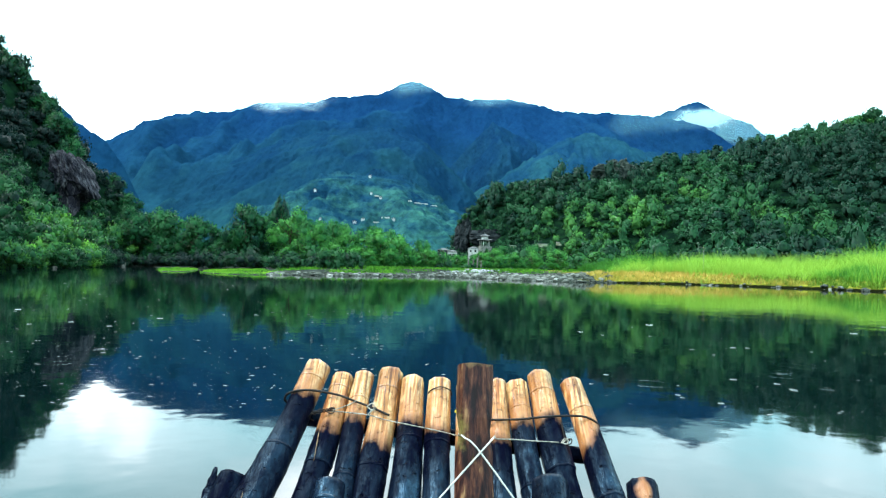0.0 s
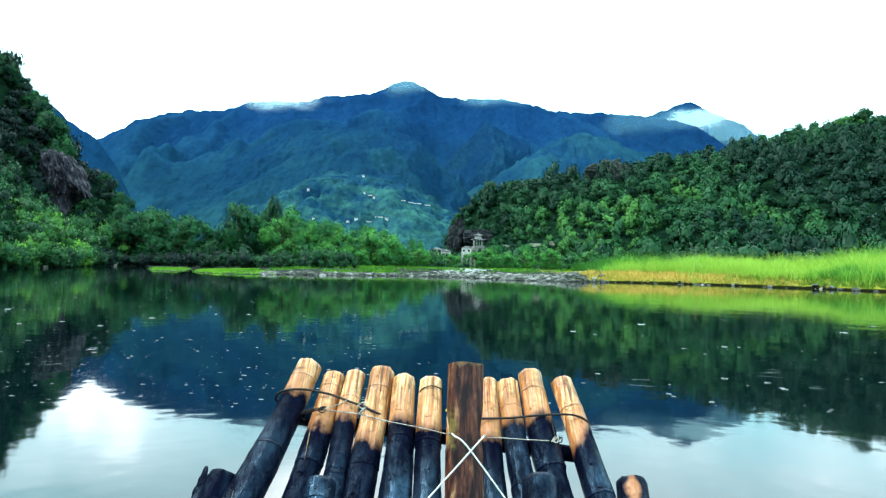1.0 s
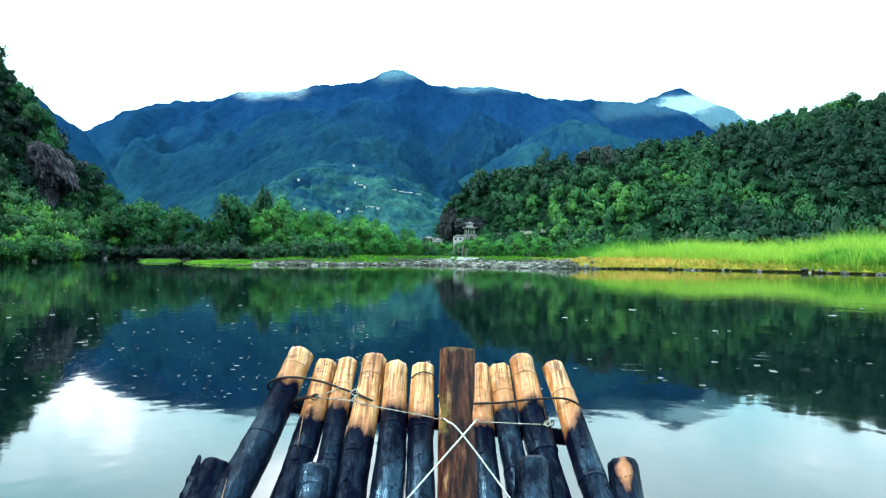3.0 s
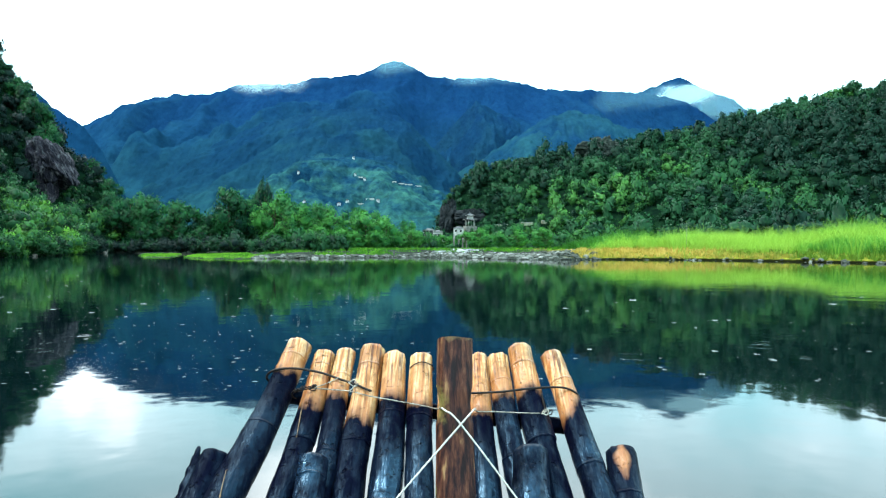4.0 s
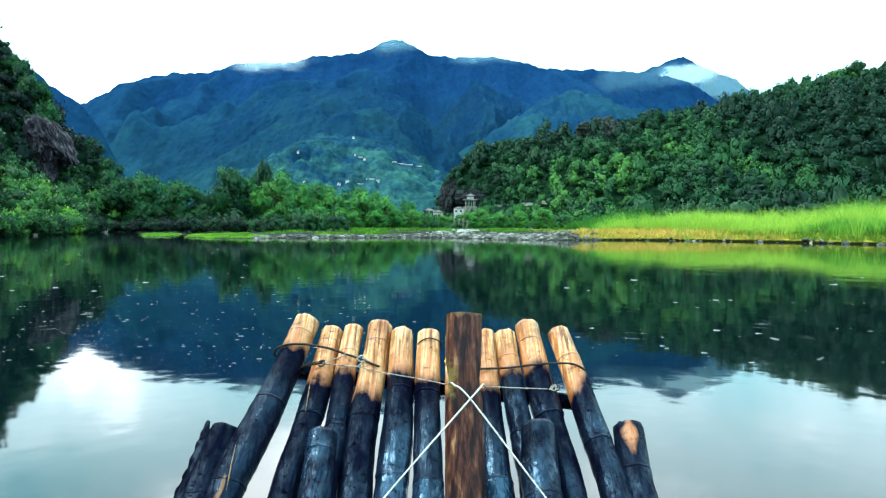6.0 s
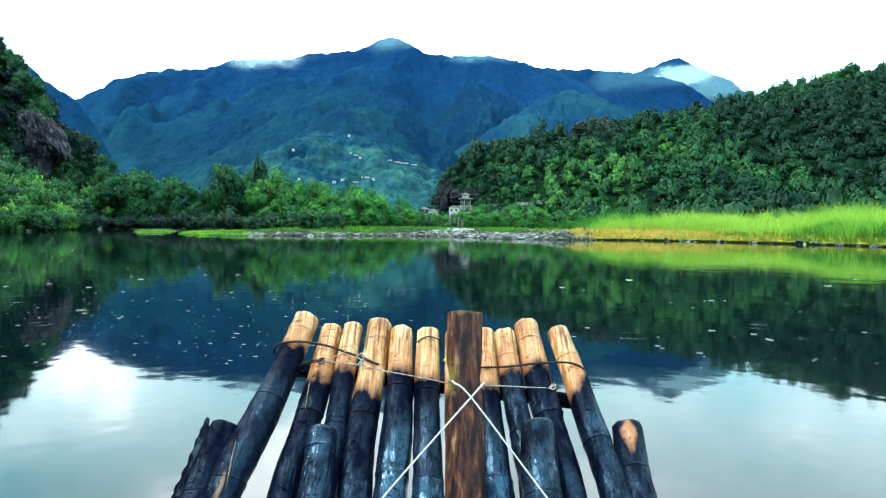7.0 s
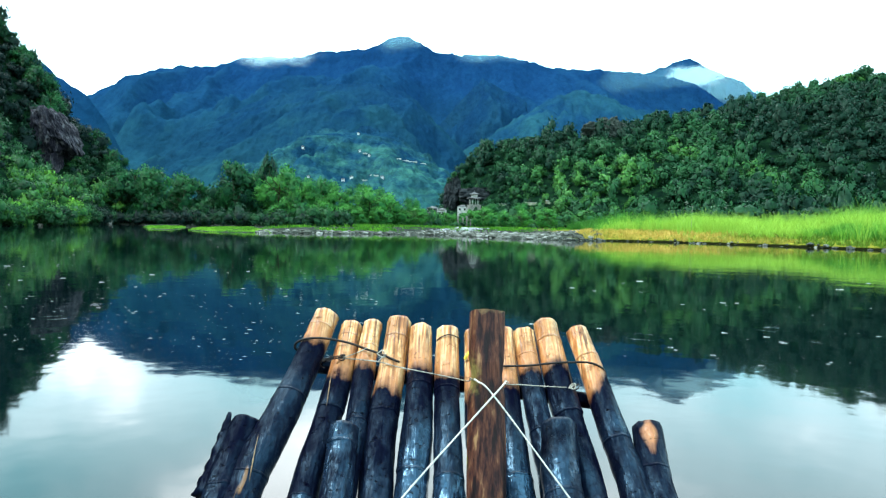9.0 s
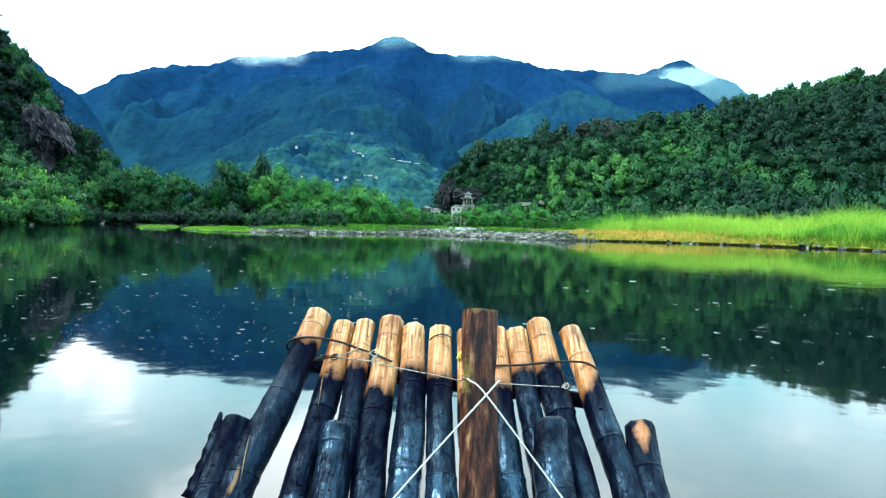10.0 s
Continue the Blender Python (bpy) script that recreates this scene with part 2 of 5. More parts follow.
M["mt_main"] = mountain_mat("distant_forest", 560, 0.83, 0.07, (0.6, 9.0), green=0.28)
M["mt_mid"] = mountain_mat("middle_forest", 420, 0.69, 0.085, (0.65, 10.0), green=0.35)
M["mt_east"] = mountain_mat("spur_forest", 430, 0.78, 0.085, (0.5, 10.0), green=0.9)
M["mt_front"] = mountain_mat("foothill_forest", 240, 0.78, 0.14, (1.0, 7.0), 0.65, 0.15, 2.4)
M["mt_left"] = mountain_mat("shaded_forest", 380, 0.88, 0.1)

# near-black on purpose: shade in the gaps between crowns, put into the ground colour
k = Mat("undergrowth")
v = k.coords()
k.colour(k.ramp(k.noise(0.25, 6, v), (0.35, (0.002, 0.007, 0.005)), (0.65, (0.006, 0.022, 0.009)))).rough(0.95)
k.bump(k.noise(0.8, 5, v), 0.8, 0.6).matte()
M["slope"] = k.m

k = Mat("river_gravel")
v = k.coords()
gravel = k.ramp(k.noise(1.4, 7, v, 0.7), (0.35, (0.008, 0.011, 0.009)), (0.5, (0.024, 0.03, 0.024)), (0.66, (0.07, 0.08, 0.07)))
soil = k.ramp(k.noise(1.8, 6, v, 0.7), (0.35, (0.05, 0.07, 0.012)), (0.6, (0.2, 0.2, 0.025)), (0.75, (0.32, 0.27, 0.05)))
sx = k.node("ShaderNodeSeparateXYZ", Vector=v)
east = k.ramp(k.math("ADD", k.math("MULTIPLY", sx.outputs[0], 0.04), k.math("MULTIPLY", k.noise(0.5, 4, v), 0.3)), (0.6, (0, 0, 0)), (0.72, (1, 1, 1)))
wet = k.ramp(k.math("ADD", sx.outputs[2], k.math("MULTIPLY", k.noise(2.5, 4, v), 0.12)), (0.17, (1, 1, 1)), (0.27, (0, 0, 0)))
soil = k.mix(wet, soil, (0.007, 0.008, 0.003))
k.colour(k.mix(east, gravel, soil)).rough(0.85)
k.bump(k.noise(6, 5, v), 0.8, 0.06).matte()
M["ground"] = k.m

k = Mat("pebbles")
g = k.island()
v = k.coords()
k.colour(k.mix(k.noise(5, 4, v), k.ramp(g, (0.0, (0.014, 0.018, 0.017)), (0.55, (0.05, 0.058, 0.052)), (0.8, (0.17, 0.18, 0.165)), (1.0, (0.36, 0.37, 0.35))), (0.06, 0.065, 0.05))).rough(0.7).matte(0.05)
M["stone"] = k.m

k = Mat("cliff_rock")
n1, n2 = k.noise(0.6, 6, k.coords((1, 1, 0.5)), 0.65), k.noise(1.1, 6, k.coords((1, 1, 0.35)), 0.65)
face = k.ramp(n1, (0.38, (0.006, 0.006, 0.01)), (0.52, (0.017, 0.016, 0.024)), (0.66, (0.06, 0.058, 0.07)))
k.colour(k.mix(k.ramp(n2, (0.54, (0, 0, 0)), (0.66, (0.7, 0.7, 0.7))), face, (0.14, 0.14, 0.15))).rough(0.85)
k.bump(k.math("ADD", n1, n2), 0.9, 0.8).matte(0.1)
M["cliff"] = k.m

k = Mat("river_water")
v = k.coords((1.0, 1.0, 1.0))
k.colour((0.0006, 0.004, 0.0045)).rough(0.04)
k.b.inputs["IOR"].default_value = 1.34
wv = k.math("ADD", k.noise(0.9, 3, v), k.math("MULTIPLY", k.noise(5.0, 2, v), 0.12))
k.bump(wv, 0.13, 0.03)
M["water"] = k.m

k = Mat("charred_bamboo")
v = k.coords()
burn = k.attr("burn")
streak = k.noise(1.0, 4, k.coords((38, 1.8, 1.8)), 0.58)
grain = k.noise(1.0, 5, k.coords((120, 9, 9)), 0.65)
edge = k.math("ADD", burn, k.math("MULTIPLY", k.math("SUBTRACT", k.noise(14, 4, v), 0.5), 0.09))
edge = k.math("ADD", edge, k.math("MULTIPLY", k.math("SUBTRACT", streak, 0.5), 0.08))
mask = k.ramp(edge, (0.47, (0, 0, 0)), (0.52, (1, 1, 1)))
# bamboo streaks; the cream stop also paints bright highlight stripes
tan = k.ramp(k.math("ADD", k.math("MULTIPLY", streak, 0.8), k.math("MULTIPLY", grain, 0.2)),
             (0.39, (0.2, 0.06, 0.02)), (0.44, (0.48, 0.2, 0.07)), (0.49, (0.7, 0.42, 0.18)), (0.53, (0.95, 0.76, 0.46)), (0.57, (0.58, 0.29, 0.11)), (0.65, (0.38, 0.15, 0.055)))
tan = k.mix(k.ramp(k.noise(9, 5, v, 0.65), (0.4, (0, 0, 0)), (0.62, (0.85, 0.85, 0.85))), tan, (0.32, 0.145, 0.045))
tan = k.mix(k.ramp(k.noise(30, 5, v, 0.7), (0.55, (0, 0, 0)), (0.72, (0.85, 0.85, 0.85))), tan, (0.13, 0.05, 0.02))
line = k.ramp(k.noise(1.0, 3, k.coords((150, 4, 4)), 0.6), (0.4, (0.9, 0.9, 0.9)), (0.46, (0, 0, 0)))
tan = k.mix(line, tan, (0.1, 0.035, 0.012))
own = k.n.new("ShaderNodeObjectInfo").outputs["Random"]
tan = k.mix(1.0, tan, k.ramp(own, (0.0, (0.66, 0.43, 0.32)), (0.35, (0.92, 0.86, 0.78)), (0.6, (0.76, 0.57, 0.46)), (1.0, (0.93, 0.88, 0.82))), "MULTIPLY")
ring = k.math("ABSOLUTE", k.math("SUBTRACT", k.math("FRACT", k.math("ADD", k.attr("ring"), 0.5)), 0.5))
groove = k.ramp(ring, (0.006, (1, 1, 1)), (0.016, (0, 0, 0)))
tan = k.mix(k.math("MULTIPLY", groove, 0.5), tan, (0.16, 0.06, 0.025))
# sky sheen painted in: bluish, with torn edges, on the deeper, older char; fresh char near the pale end is black
torn = k.math("ADD", k.math("MULTIPLY", k.noise(1.0, 6, k.coords((9, 4.5, 4.5)), 0.62), 0.8), k.math("MULTIPLY", k.noise(1.0, 4, k.coords((60, 20, 20)), 0.7), 0.2))
sheen_mask = k.math("MULTIPLY", k.ramp(burn, (0.5, (0.12, 0.12, 0.12)), (0.59, (0.26, 0.26, 0.26)), (0.7, (0.75, 0.75, 0.75)), (0.85, (1, 1, 1))), k.ramp(torn, (0.42, (0.08, 0.08, 0.08)), (0.5, (0.45, 0.45, 0.45)), (0.58, (1, 1, 1))))
crack = k.ramp(k.noise(1.0, 6, k.coords((26, 58, 58)), 0.75), (0.33, (0, 0, 0)), (0.4, (1, 1, 1)))
sheen_mask = k.math("MULTIPLY", k.math("MULTIPLY", sheen_mask, crack), k.ramp(k.noise(55, 4, v, 0.7), (0.4, (0.6, 0.6, 0.6)), (0.55, (1, 1, 1))))
flake = k.n.new("ShaderNodeTexVoronoi")
flake.feature = "DISTANCE_TO_EDGE"
flake.inputs["Scale"].default_value = 1.0
k.l.new(k.mix(0.12, k.coords((30, 20, 20)), k.node("ShaderNodeTexNoise", Scale=30.0).outputs["Color"], "LINEAR_LIGHT"), flake.inputs["Vector"])
plates = k.ramp(flake.outputs["Distance"], (0.0, (0.1, 0.1, 0.1)), (0.05, (1, 1, 1)))
plates = k.mix(k.ramp(k.noise(4, 3, v), (0.5, (0, 0, 0)), (0.62, (0.45, 0.45, 0.45))), (1.0, 1.0, 1.0), plates)
sheen_mask = k.math("MULTIPLY", k.math("MULTIPLY", sheen_mask, plates), k.attr("sky_sheen"))
cell = k.n.new("ShaderNodeTexWhiteNoise")
cell.noise_dimensions = "1D"
k.l.new(k.math("ADD", k.math("FLOOR", k.attr("ring")), k.math("MULTIPLY", own, 77.0)), cell.inputs["W"])
sheen_mask = k.math("MULTIPLY", sheen_mask, k.math("SUBTRACT", 1.0, k.math("MULTIPLY", groove, 0.2)))
sheen_mask = k.math("MULTIPLY", sheen_mask, k.ramp(cell.outputs["Value"], (0.15, (0.42, 0.42, 0.42)), (0.6, (1, 1, 1))))
# the reflected sky's blue is part of the char's base colour
black = k.mix(sheen_mask, (0.0014, 0.0016, 0.007), (0.008, 0.021, 0.043))
scar = k.ramp(k.noise(1.0, 3, k.coords((16, 3.2, 3.2)), 0.5), (0.7, (0, 0, 0)), (0.73, (1, 1, 1)))
black = k.mix(k.math("MULTIPLY", scar, 0.7), black, (0.2, 0.1, 0.04))
tan = k.mix(k.ramp(edge, (0.34, (0, 0, 0)), (0.47, (0.75, 0.75, 0.75))), tan, (0.36, 0.14, 0.05))
tan = k.mix(k.math("MULTIPLY", k.attr("scorch"), k.ramp(k.noise(26, 4, v), (0.35, (0.95, 0.95, 0.95)), (0.7, (0.35, 0.35, 0.35)))), tan, (0.24, 0.085, 0.03))
k.colour(k.mix(mask, tan, black))
k.rough(k.mix(mask, (0.3, 0.3, 0.3), k.ramp(sheen_mask, (0.1, (0.4, 0.4, 0.4)), (0.8, (0.13, 0.13, 0.13)))))
k.l.new(k.mix(mask, (0.3, 0.3, 0.3), k.math("MULTIPLY", sheen_mask, 1.05)), k.b.inputs["Specular IOR Level"])
k.l.new(k.mix(mask, (1.0, 1.0, 1.0), (0.33, 0.68, 1.0)), k.b.inputs["Specular Tint"])
dent = k.math("MULTIPLY", k.noise(1.0, 3, k.coords((24, 9, 9)), 0.5), 2.6)
k.bump(k.math("SUBTRACT", k.math("ADD", k.math("ADD", dent, k.math("MULTIPLY", grain, 0.3)), k.math("MULTIPLY", crack, 0.6)), k.math("SUBTRACT", k.math("MULTIPLY", groove, 0.5), k.math("MULTIPLY", plates, 0.25))), 1.0, 0.006)
M["bamboo"] = k.m

k = Mat("weathered_post")
v = k.coords((58, 58, 0.75))
n1, n2 = k.noise(1.0, 6, v, 0.6), k.noise(18, 4, k.coords())
c = k.ramp(n1, (0.4, (0.004, 0.002, 0.003)), (0.47, (0.026, 0.008, 0.008)), (0.54, (0.075, 0.024, 0.014)), (0.6, (0.12, 0.045, 0.025)), (0.7, (0.36, 0.2, 0.09)))
c = k.mix(k.math("MULTIPLY", n2, 0.3), c, (0.035, 0.013, 0.01))
worn = k.math("ADD", k.node("ShaderNodeSeparateXYZ", Vector=k.coords()).outputs[2], k.math("MULTIPLY", k.math("SUBTRACT", k.noise(40, 5, k.coords(), 0.7), 0.5), 0.06))
moss = k.ramp(k.noise(11, 5, k.coords((1, 1, 0.5)), 0.7), (0.62, (0, 0, 0)), (0.7, (0.7, 0.7, 0.7)))
c = k.mix(moss, c, (0.22, 0.19, 0.05))
here = k.node("ShaderNodeVectorMath", Vector=k.coords((1.0, 0.0, 0.45)))
here.operation = "DISTANCE"
here.inputs[1].default_value = (-0.004, 0.0, 0.252)
lichen = k.ramp(k.math("ADD", here.outputs["Value"], k.math("MULTIPLY", k.noise(60, 5, k.coords(), 0.7), 0.05)), (0.032, (0.7, 0.7, 0.7)), (0.052, (0, 0, 0)))
c = k.mix(lichen, c, (0.26, 0.21, 0.06))
k.colour(k.mix(k.ramp(worn, (0.74, (0, 0, 0)), (0.757, (0.7, 0.7, 0.7))), c, (0.3, 0.2, 0.09))).rough(0.5)
k.bump(n1, 0.9, 0.008).matte(0.2)
M["post"] = k.m


def plain(name, c, rough=0.6, metal=0.0, c2=None, scale=8.0):
    k = Mat(name)
    k.colour(k.ramp(k.noise(scale, 5, k.coords()), (0.35, c), (0.7, c2 or tuple(min(1, q * 1.35) for q in c)))).rough(rough)
    k.b.inputs["Metallic"].default_value = metal
    k.matte(0.25 if rough < 0.8 else 0.0)
    return k.m


M["wire_dark"] = plain("rusted_wire", (0.004, 0.003, 0.003), 0.6, 0.0, (0.018, 0.01, 0.007), 60)
M["wire_pale"] = plain("galvanised_wire", (0.1, 0.09, 0.075), 0.45, 0.3, (0.42, 0.39, 0.33), 70)
M["string"] = plain("nylon_string", (0.42, 0.42, 0.38), 0.7, 0, (0.62, 0.61, 0.56), 90)
M["yellow"] = plain("yellow_twine", (0.7, 0.5, 0.05), 0.6, 0, (0.8, 0.62, 0.1), 60)
M["sliver"] = plain("bare_bamboo", (0.04, 0.022, 0.012), 0.5, 0, (0.24, 0.15, 0.075), 60)
M["bark"] = plain("bark", (0.035, 0.028, 0.02), 0.9, 0, (0.09, 0.075, 0.055), 3)
M["plaster"] = plain("white_plaster", (0.26, 0.27, 0.25), 0.8, 0, (0.46, 0.46, 0.43), 0.8)
M["whitewash"] = plain("whitewash", (0.3, 0.33, 0.34), 0.8, 0, (0.6, 0.62, 0.62), 0.5)
M["cream"] = plain("weathered_cream_wall", (0.16, 0.15, 0.1), 0.85, 0, (0.5, 0.48, 0.36), 0.6)
M["roof"] = plain("grey_roof_tile", (0.06, 0.065, 0.07), 0.8, 0, (0.16, 0.16, 0.16), 1.5)
M["glass"] = plain("dark_pane", (0.01, 0.013, 0.016), 0.15)
M["concrete"] = plain("stained_concrete", (0.09, 0.09, 0.08), 0.85, 0, (0.26, 0.255, 0.23), 1.2)
M["foam"] = plain("foam_bubble", (0.2, 0.225, 0.225), 0.3)
M["riffle"] = plain("broken_water", (0.12, 0.15, 0.15), 0.25, 0, (0.5, 0.53, 0.53), 2.5)
M["crag"] = plain("weathered_crag", (0.01, 0.014, 0.013), 0.95, 0, (0.062, 0.078, 0.066), 0.5)
M["darkrock"] = plain("dark_rock", (0.004, 0.006, 0.008), 0.95, 0, (0.04, 0.046, 0.048), 0.5)

def vapour(name, c, most, uneven, soft):
    """Cloud on a curved sheet: densest in the middle, torn towards the rim, lit from both sides."""
    k = Mat(name)
    grad = k.n.new("ShaderNodeTexGradient")
    grad.gradient_type = "SPHERICAL"
    mp = k.n.new("ShaderNodeMapping")
    mp.inputs["Location"].default_value = (-1, 0, -1)
    mp.inputs["Scale"].default_value = (2, 0, 2)
    co = k.n.new("ShaderNodeTexCoord")
    k.l.new(co.outputs["Generated"], mp.inputs[0])
    k.l.new(mp.outputs[0], grad.inputs[0])
    n1 = k.noise(0.009, 6, k.coords((0.6, 1, 1.2)), 0.6)
    den = k.math("ADD", k.math("MULTIPLY", grad.outputs["Fac"], 1.4), k.math("MULTIPLY", k.math("SUBTRACT", n1, 0.55), uneven))
    al = k.ramp(den, (soft, (0, 0, 0)), (1.5, (most, most, most)))
    al.node.color_ramp.interpolation = "EASE"
    al = k.math("MULTIPLY", al, k.ramp(grad.outputs["Fac"], (0.0, (0, 0, 0)), (0.35, (1, 1, 1))))
    k.colour(c).rough(1.0).matte()
    tr = k.node("ShaderNodeBsdfTranslucent", Color=(*c, 1))
    half = k.node("ShaderNodeMixShader", Fac=0.12)
    k.l.new(k.b.outputs[0], half.inputs[1])
    k.l.new(tr.outputs[0], half.inputs[2])
    gap = k.node("ShaderNodeBsdfTransparent")
    veil = k.node("ShaderNodeMixShader", Fac=al)
    k.l.new(gap.outputs[0], veil.inputs[1])
    k.l.new(half.outputs[0], veil.inputs[2])
    k.l.new(veil.outputs[0], k.out.inputs[0])
    return k.m


M["cloud"] = vapour("cloud_white", (0.62, 0.88, 0.93), 0.36, 2.6, 0.0)
M["wisp"] = vapour("torn_wisp", (0.35, 0.85, 0.92), 0.05, 3.2, 0.0)
M["mist"] = vapour("thin_mist", (0.42, 0.85, 0.92), 0.13, 2.8, 0.0)


# ---------------------------------------------------------------- river, ground
SHORE = np.array([(-42, -300), (-42, 50), (-44, 66), (-47.5, 80), (-54, 96), (-60, 114), (-63, 123), (-57, 123), (-44, 96), (-37, 80), (-31.5, 69), (-27.8, 67),
                  (-38, 96), (-35.5, 94), (-26.4, 67), (-22, 60), (-18.5, 56.5), (-16.8, 58.5), (-16, 63), (-13, 62), (-9, 65), (-4, 70), (0, 68.5), (3.3, 65), (5.2, 58),
                  (9, 55.5), (13, 57), (18, 57.5), (23.5, 54), (27, 49), (29.3, 43.5), (40, 22), (46, -60), (48, -300)], float)
WEST_BANK = SHORE[:7]


def shore_distance(x, y):
    """Metres from the waterline: positive on land."""
    p = np.stack([x, y], -1)[..., None, :]
    a, b = SHORE, np.roll(SHORE, -1, axis=0)
    e = b - a
    t = np.clip(((p - a) * e).sum(-1) / (e * e).sum(-1), 0, 1)
    d = np.sqrt((((a + t[..., None] * e) - p) ** 2).sum(-1)).min(-1)
    cross = ((a[:, 1] > p[..., 1]) != (b[:, 1] > p[..., 1])) & (p[..., 0] < (b[:, 0] - a[:, 0]) * (p[..., 1] - a[:, 1]) / (b[:, 1] - a[:, 1] + 1e-9) + a[:, 0])
    return np.where(cross.sum(-1) % 2 == 1, -d, d)


def ground_height(x, y):
    d = shore_distance(x, y)
    d = d + (fbm(x * 0.35, y * 0.35, 3, 5) - 0.5) * 1.6 * smooth(0, 3, np.abs(d) + 1.2)
    right = smooth(8, 16, x) * smooth(110, 70, y)
    shoal = np.clip(d * 0.035, 0, 0.75) + 0.05 * fbm(x * 1.2, y * 1.2, 3, 9)
    bank = 0.02 + 0.17 * smooth(0.1, 0.4, d) + 0.6 * smooth(0.3, 4.5, d) + 0.25 * smooth(3, 14, d)
    land = shoal * (1 - right) + bank * right
    return np.where(d > 0, land + 0.01, np.maximum(d * 0.35, -1.6))


def axis(lo, hi, step, far):
    mid = np.arange(lo, hi + step / 2, step)
    out = [1.5]
    while sum(out) < far:
        out.append(out[-1] * 1.25)
    tail = np.cumsum(out)
    return np.concatenate([(lo - tail)[::-1], mid, hi + tail])


def grid_faces(nx, ny):
    i, j = np.meshgrid(np.arange(nx - 1), np.arange(ny - 1), indexing="ij")
    a = i * ny + j
    return np.stack([a, a + ny, a + ny + 1, a + 1], -1).reshape(-1, 4)


gx, gy = axis(-75, 60, 0.6, 4600), axis(25, 125, 0.6, 4600)
X, Y = np.meshgrid(gx, gy, indexing="ij")
Zg = np.zeros_like(X)
for q in range(len(gx)):
    Zg[q] = ground_height(X[q], Y[q])
ground = new("ground", mesh_np("ground", np.stack([X, Y, Zg], -1).reshape(-1, 3), grid_faces(len(gx), len(gy)), M["ground"], shade=True))
tagged(ground, "grey gravel river bed, shoal and valley floor", "ground", kind="structure")

wx, wy = np.linspace(-230, 230, 24), np.linspace(-320, 135, 24)
WX, WY = np.meshgrid(wx, wy, indexing="ij")
water = new("water", mesh_np("water", np.stack([WX, WY, 0 * WX], -1).reshape(-1, 3), grid_faces(24, 24), M["water"], shade=True))
tagged(water, "calm dark green river water mirroring hills and sky", "water", kind="structure")


# ---------------------------------------------------------------- mountains
def mountain(name, ridge, y_ridge, front, relief, material, label, seed, nx=420, ny=90, canopy=(9.0, 34.0), deep=0.8, crest_light=0.0):
    """A forested range: a ridge line over a slope cut by gullies, falling to the valley at both sides."""
    ridge = np.array(ridge, float)
    x = np.linspace(ridge[0, 0], ridge[-1, 0], nx)
    t = np.concatenate([np.linspace(0, 1, ny - 12), np.linspace(1.03, 1.4, 12)])
    Xm, Tm = np.meshgrid(x, t, indexing="ij")
    h = np.interp(Xm, ridge[:, 0], ridge[:, 1])
    for w in (1, 2):
        h = 0.25 * np.roll(h, 1, 0) + 0.5 * h + 0.25 * np.roll(h, -1, 0)
    h[:3], h[-3:] = h[3], h[-4]
    s = relief
    ys = y_ridge - front + Tm * front
    wx = (fbm(Xm / (s * 1.6), ys / (s * 1.6), 3, seed) - 0.5) * s * 1.3
    wy = (fbm(Xm / (s * 1.6) + 9, ys / (s * 1.6), 3, seed + 2) - 0.5) * s * 1.3
    m, amp, weight, q = 0, 0.5, 1.0, 1.0
    for o in range(5):
        crest = 1 - np.abs(2 * vnoise((Xm + wx) * q / s + 3.3 * o, (ys * 0.5 + wy) * q / s, seed + 20 + o) - 1)
        m = m + amp * crest * weight
        weight = np.clip(crest * 1.3, 0, 1)
        amp, q = amp * 0.5, q * 2.07
    up = np.where(Tm <= 1, np.maximum(Tm, 0) ** 0.8, np.maximum(1 - (Tm - 1) * 1.8, 0))
    body = np.clip(Tm * (1 - Tm) * 4, 0, 1) ** 0.5
    z = h * np.maximum(up - body * deep * (0.68 - m), 0.02 * up)
    rise, wave = canopy
    z = z + (fbm(Xm / wave * 2.2, ys / wave * 1.0, 3, seed + 17) - 0.5) * rise * 1.7 * smooth(0.0, 0.15, Tm)
    z = z + (np.sqrt(vnoise(Xm / wave, ys / wave * 0.5, seed + 11)) + 0.5 * np.sqrt(vnoise(Xm / wave * 1.9, ys / wave, seed + 12)) - 1.1) * rise * smooth(0.0, 0.15, Tm)
    z = np.where(Tm < 0.985, np.minimum(z, h / y_ridge * ys * (0.86 + 0.12 * Tm)), z)
    v = np.stack([Xm, ys, z - 2.0], -1).reshape(-1, 3)
    # light on the crests as colour: ridges paler, gullies left darker
    lit_crest = np.maximum(smooth(0.45, 0.8, m) * (0.5 + fbm(Xm / s * 2, ys / s * 2, 3, seed + 40)), 0.9 * smooth(0.74, 0.98, Tm) * crest_light)
    ob = new(name, mesh_np(name, v, grid_faces(nx, len(t)), material, lit_crest.ravel(), True))
    return tagged(ob, label, "mountain", kind="structure")


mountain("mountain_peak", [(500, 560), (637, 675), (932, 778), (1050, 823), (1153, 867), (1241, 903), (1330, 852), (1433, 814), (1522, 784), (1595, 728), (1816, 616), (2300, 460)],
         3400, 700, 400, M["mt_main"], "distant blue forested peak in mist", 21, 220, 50)
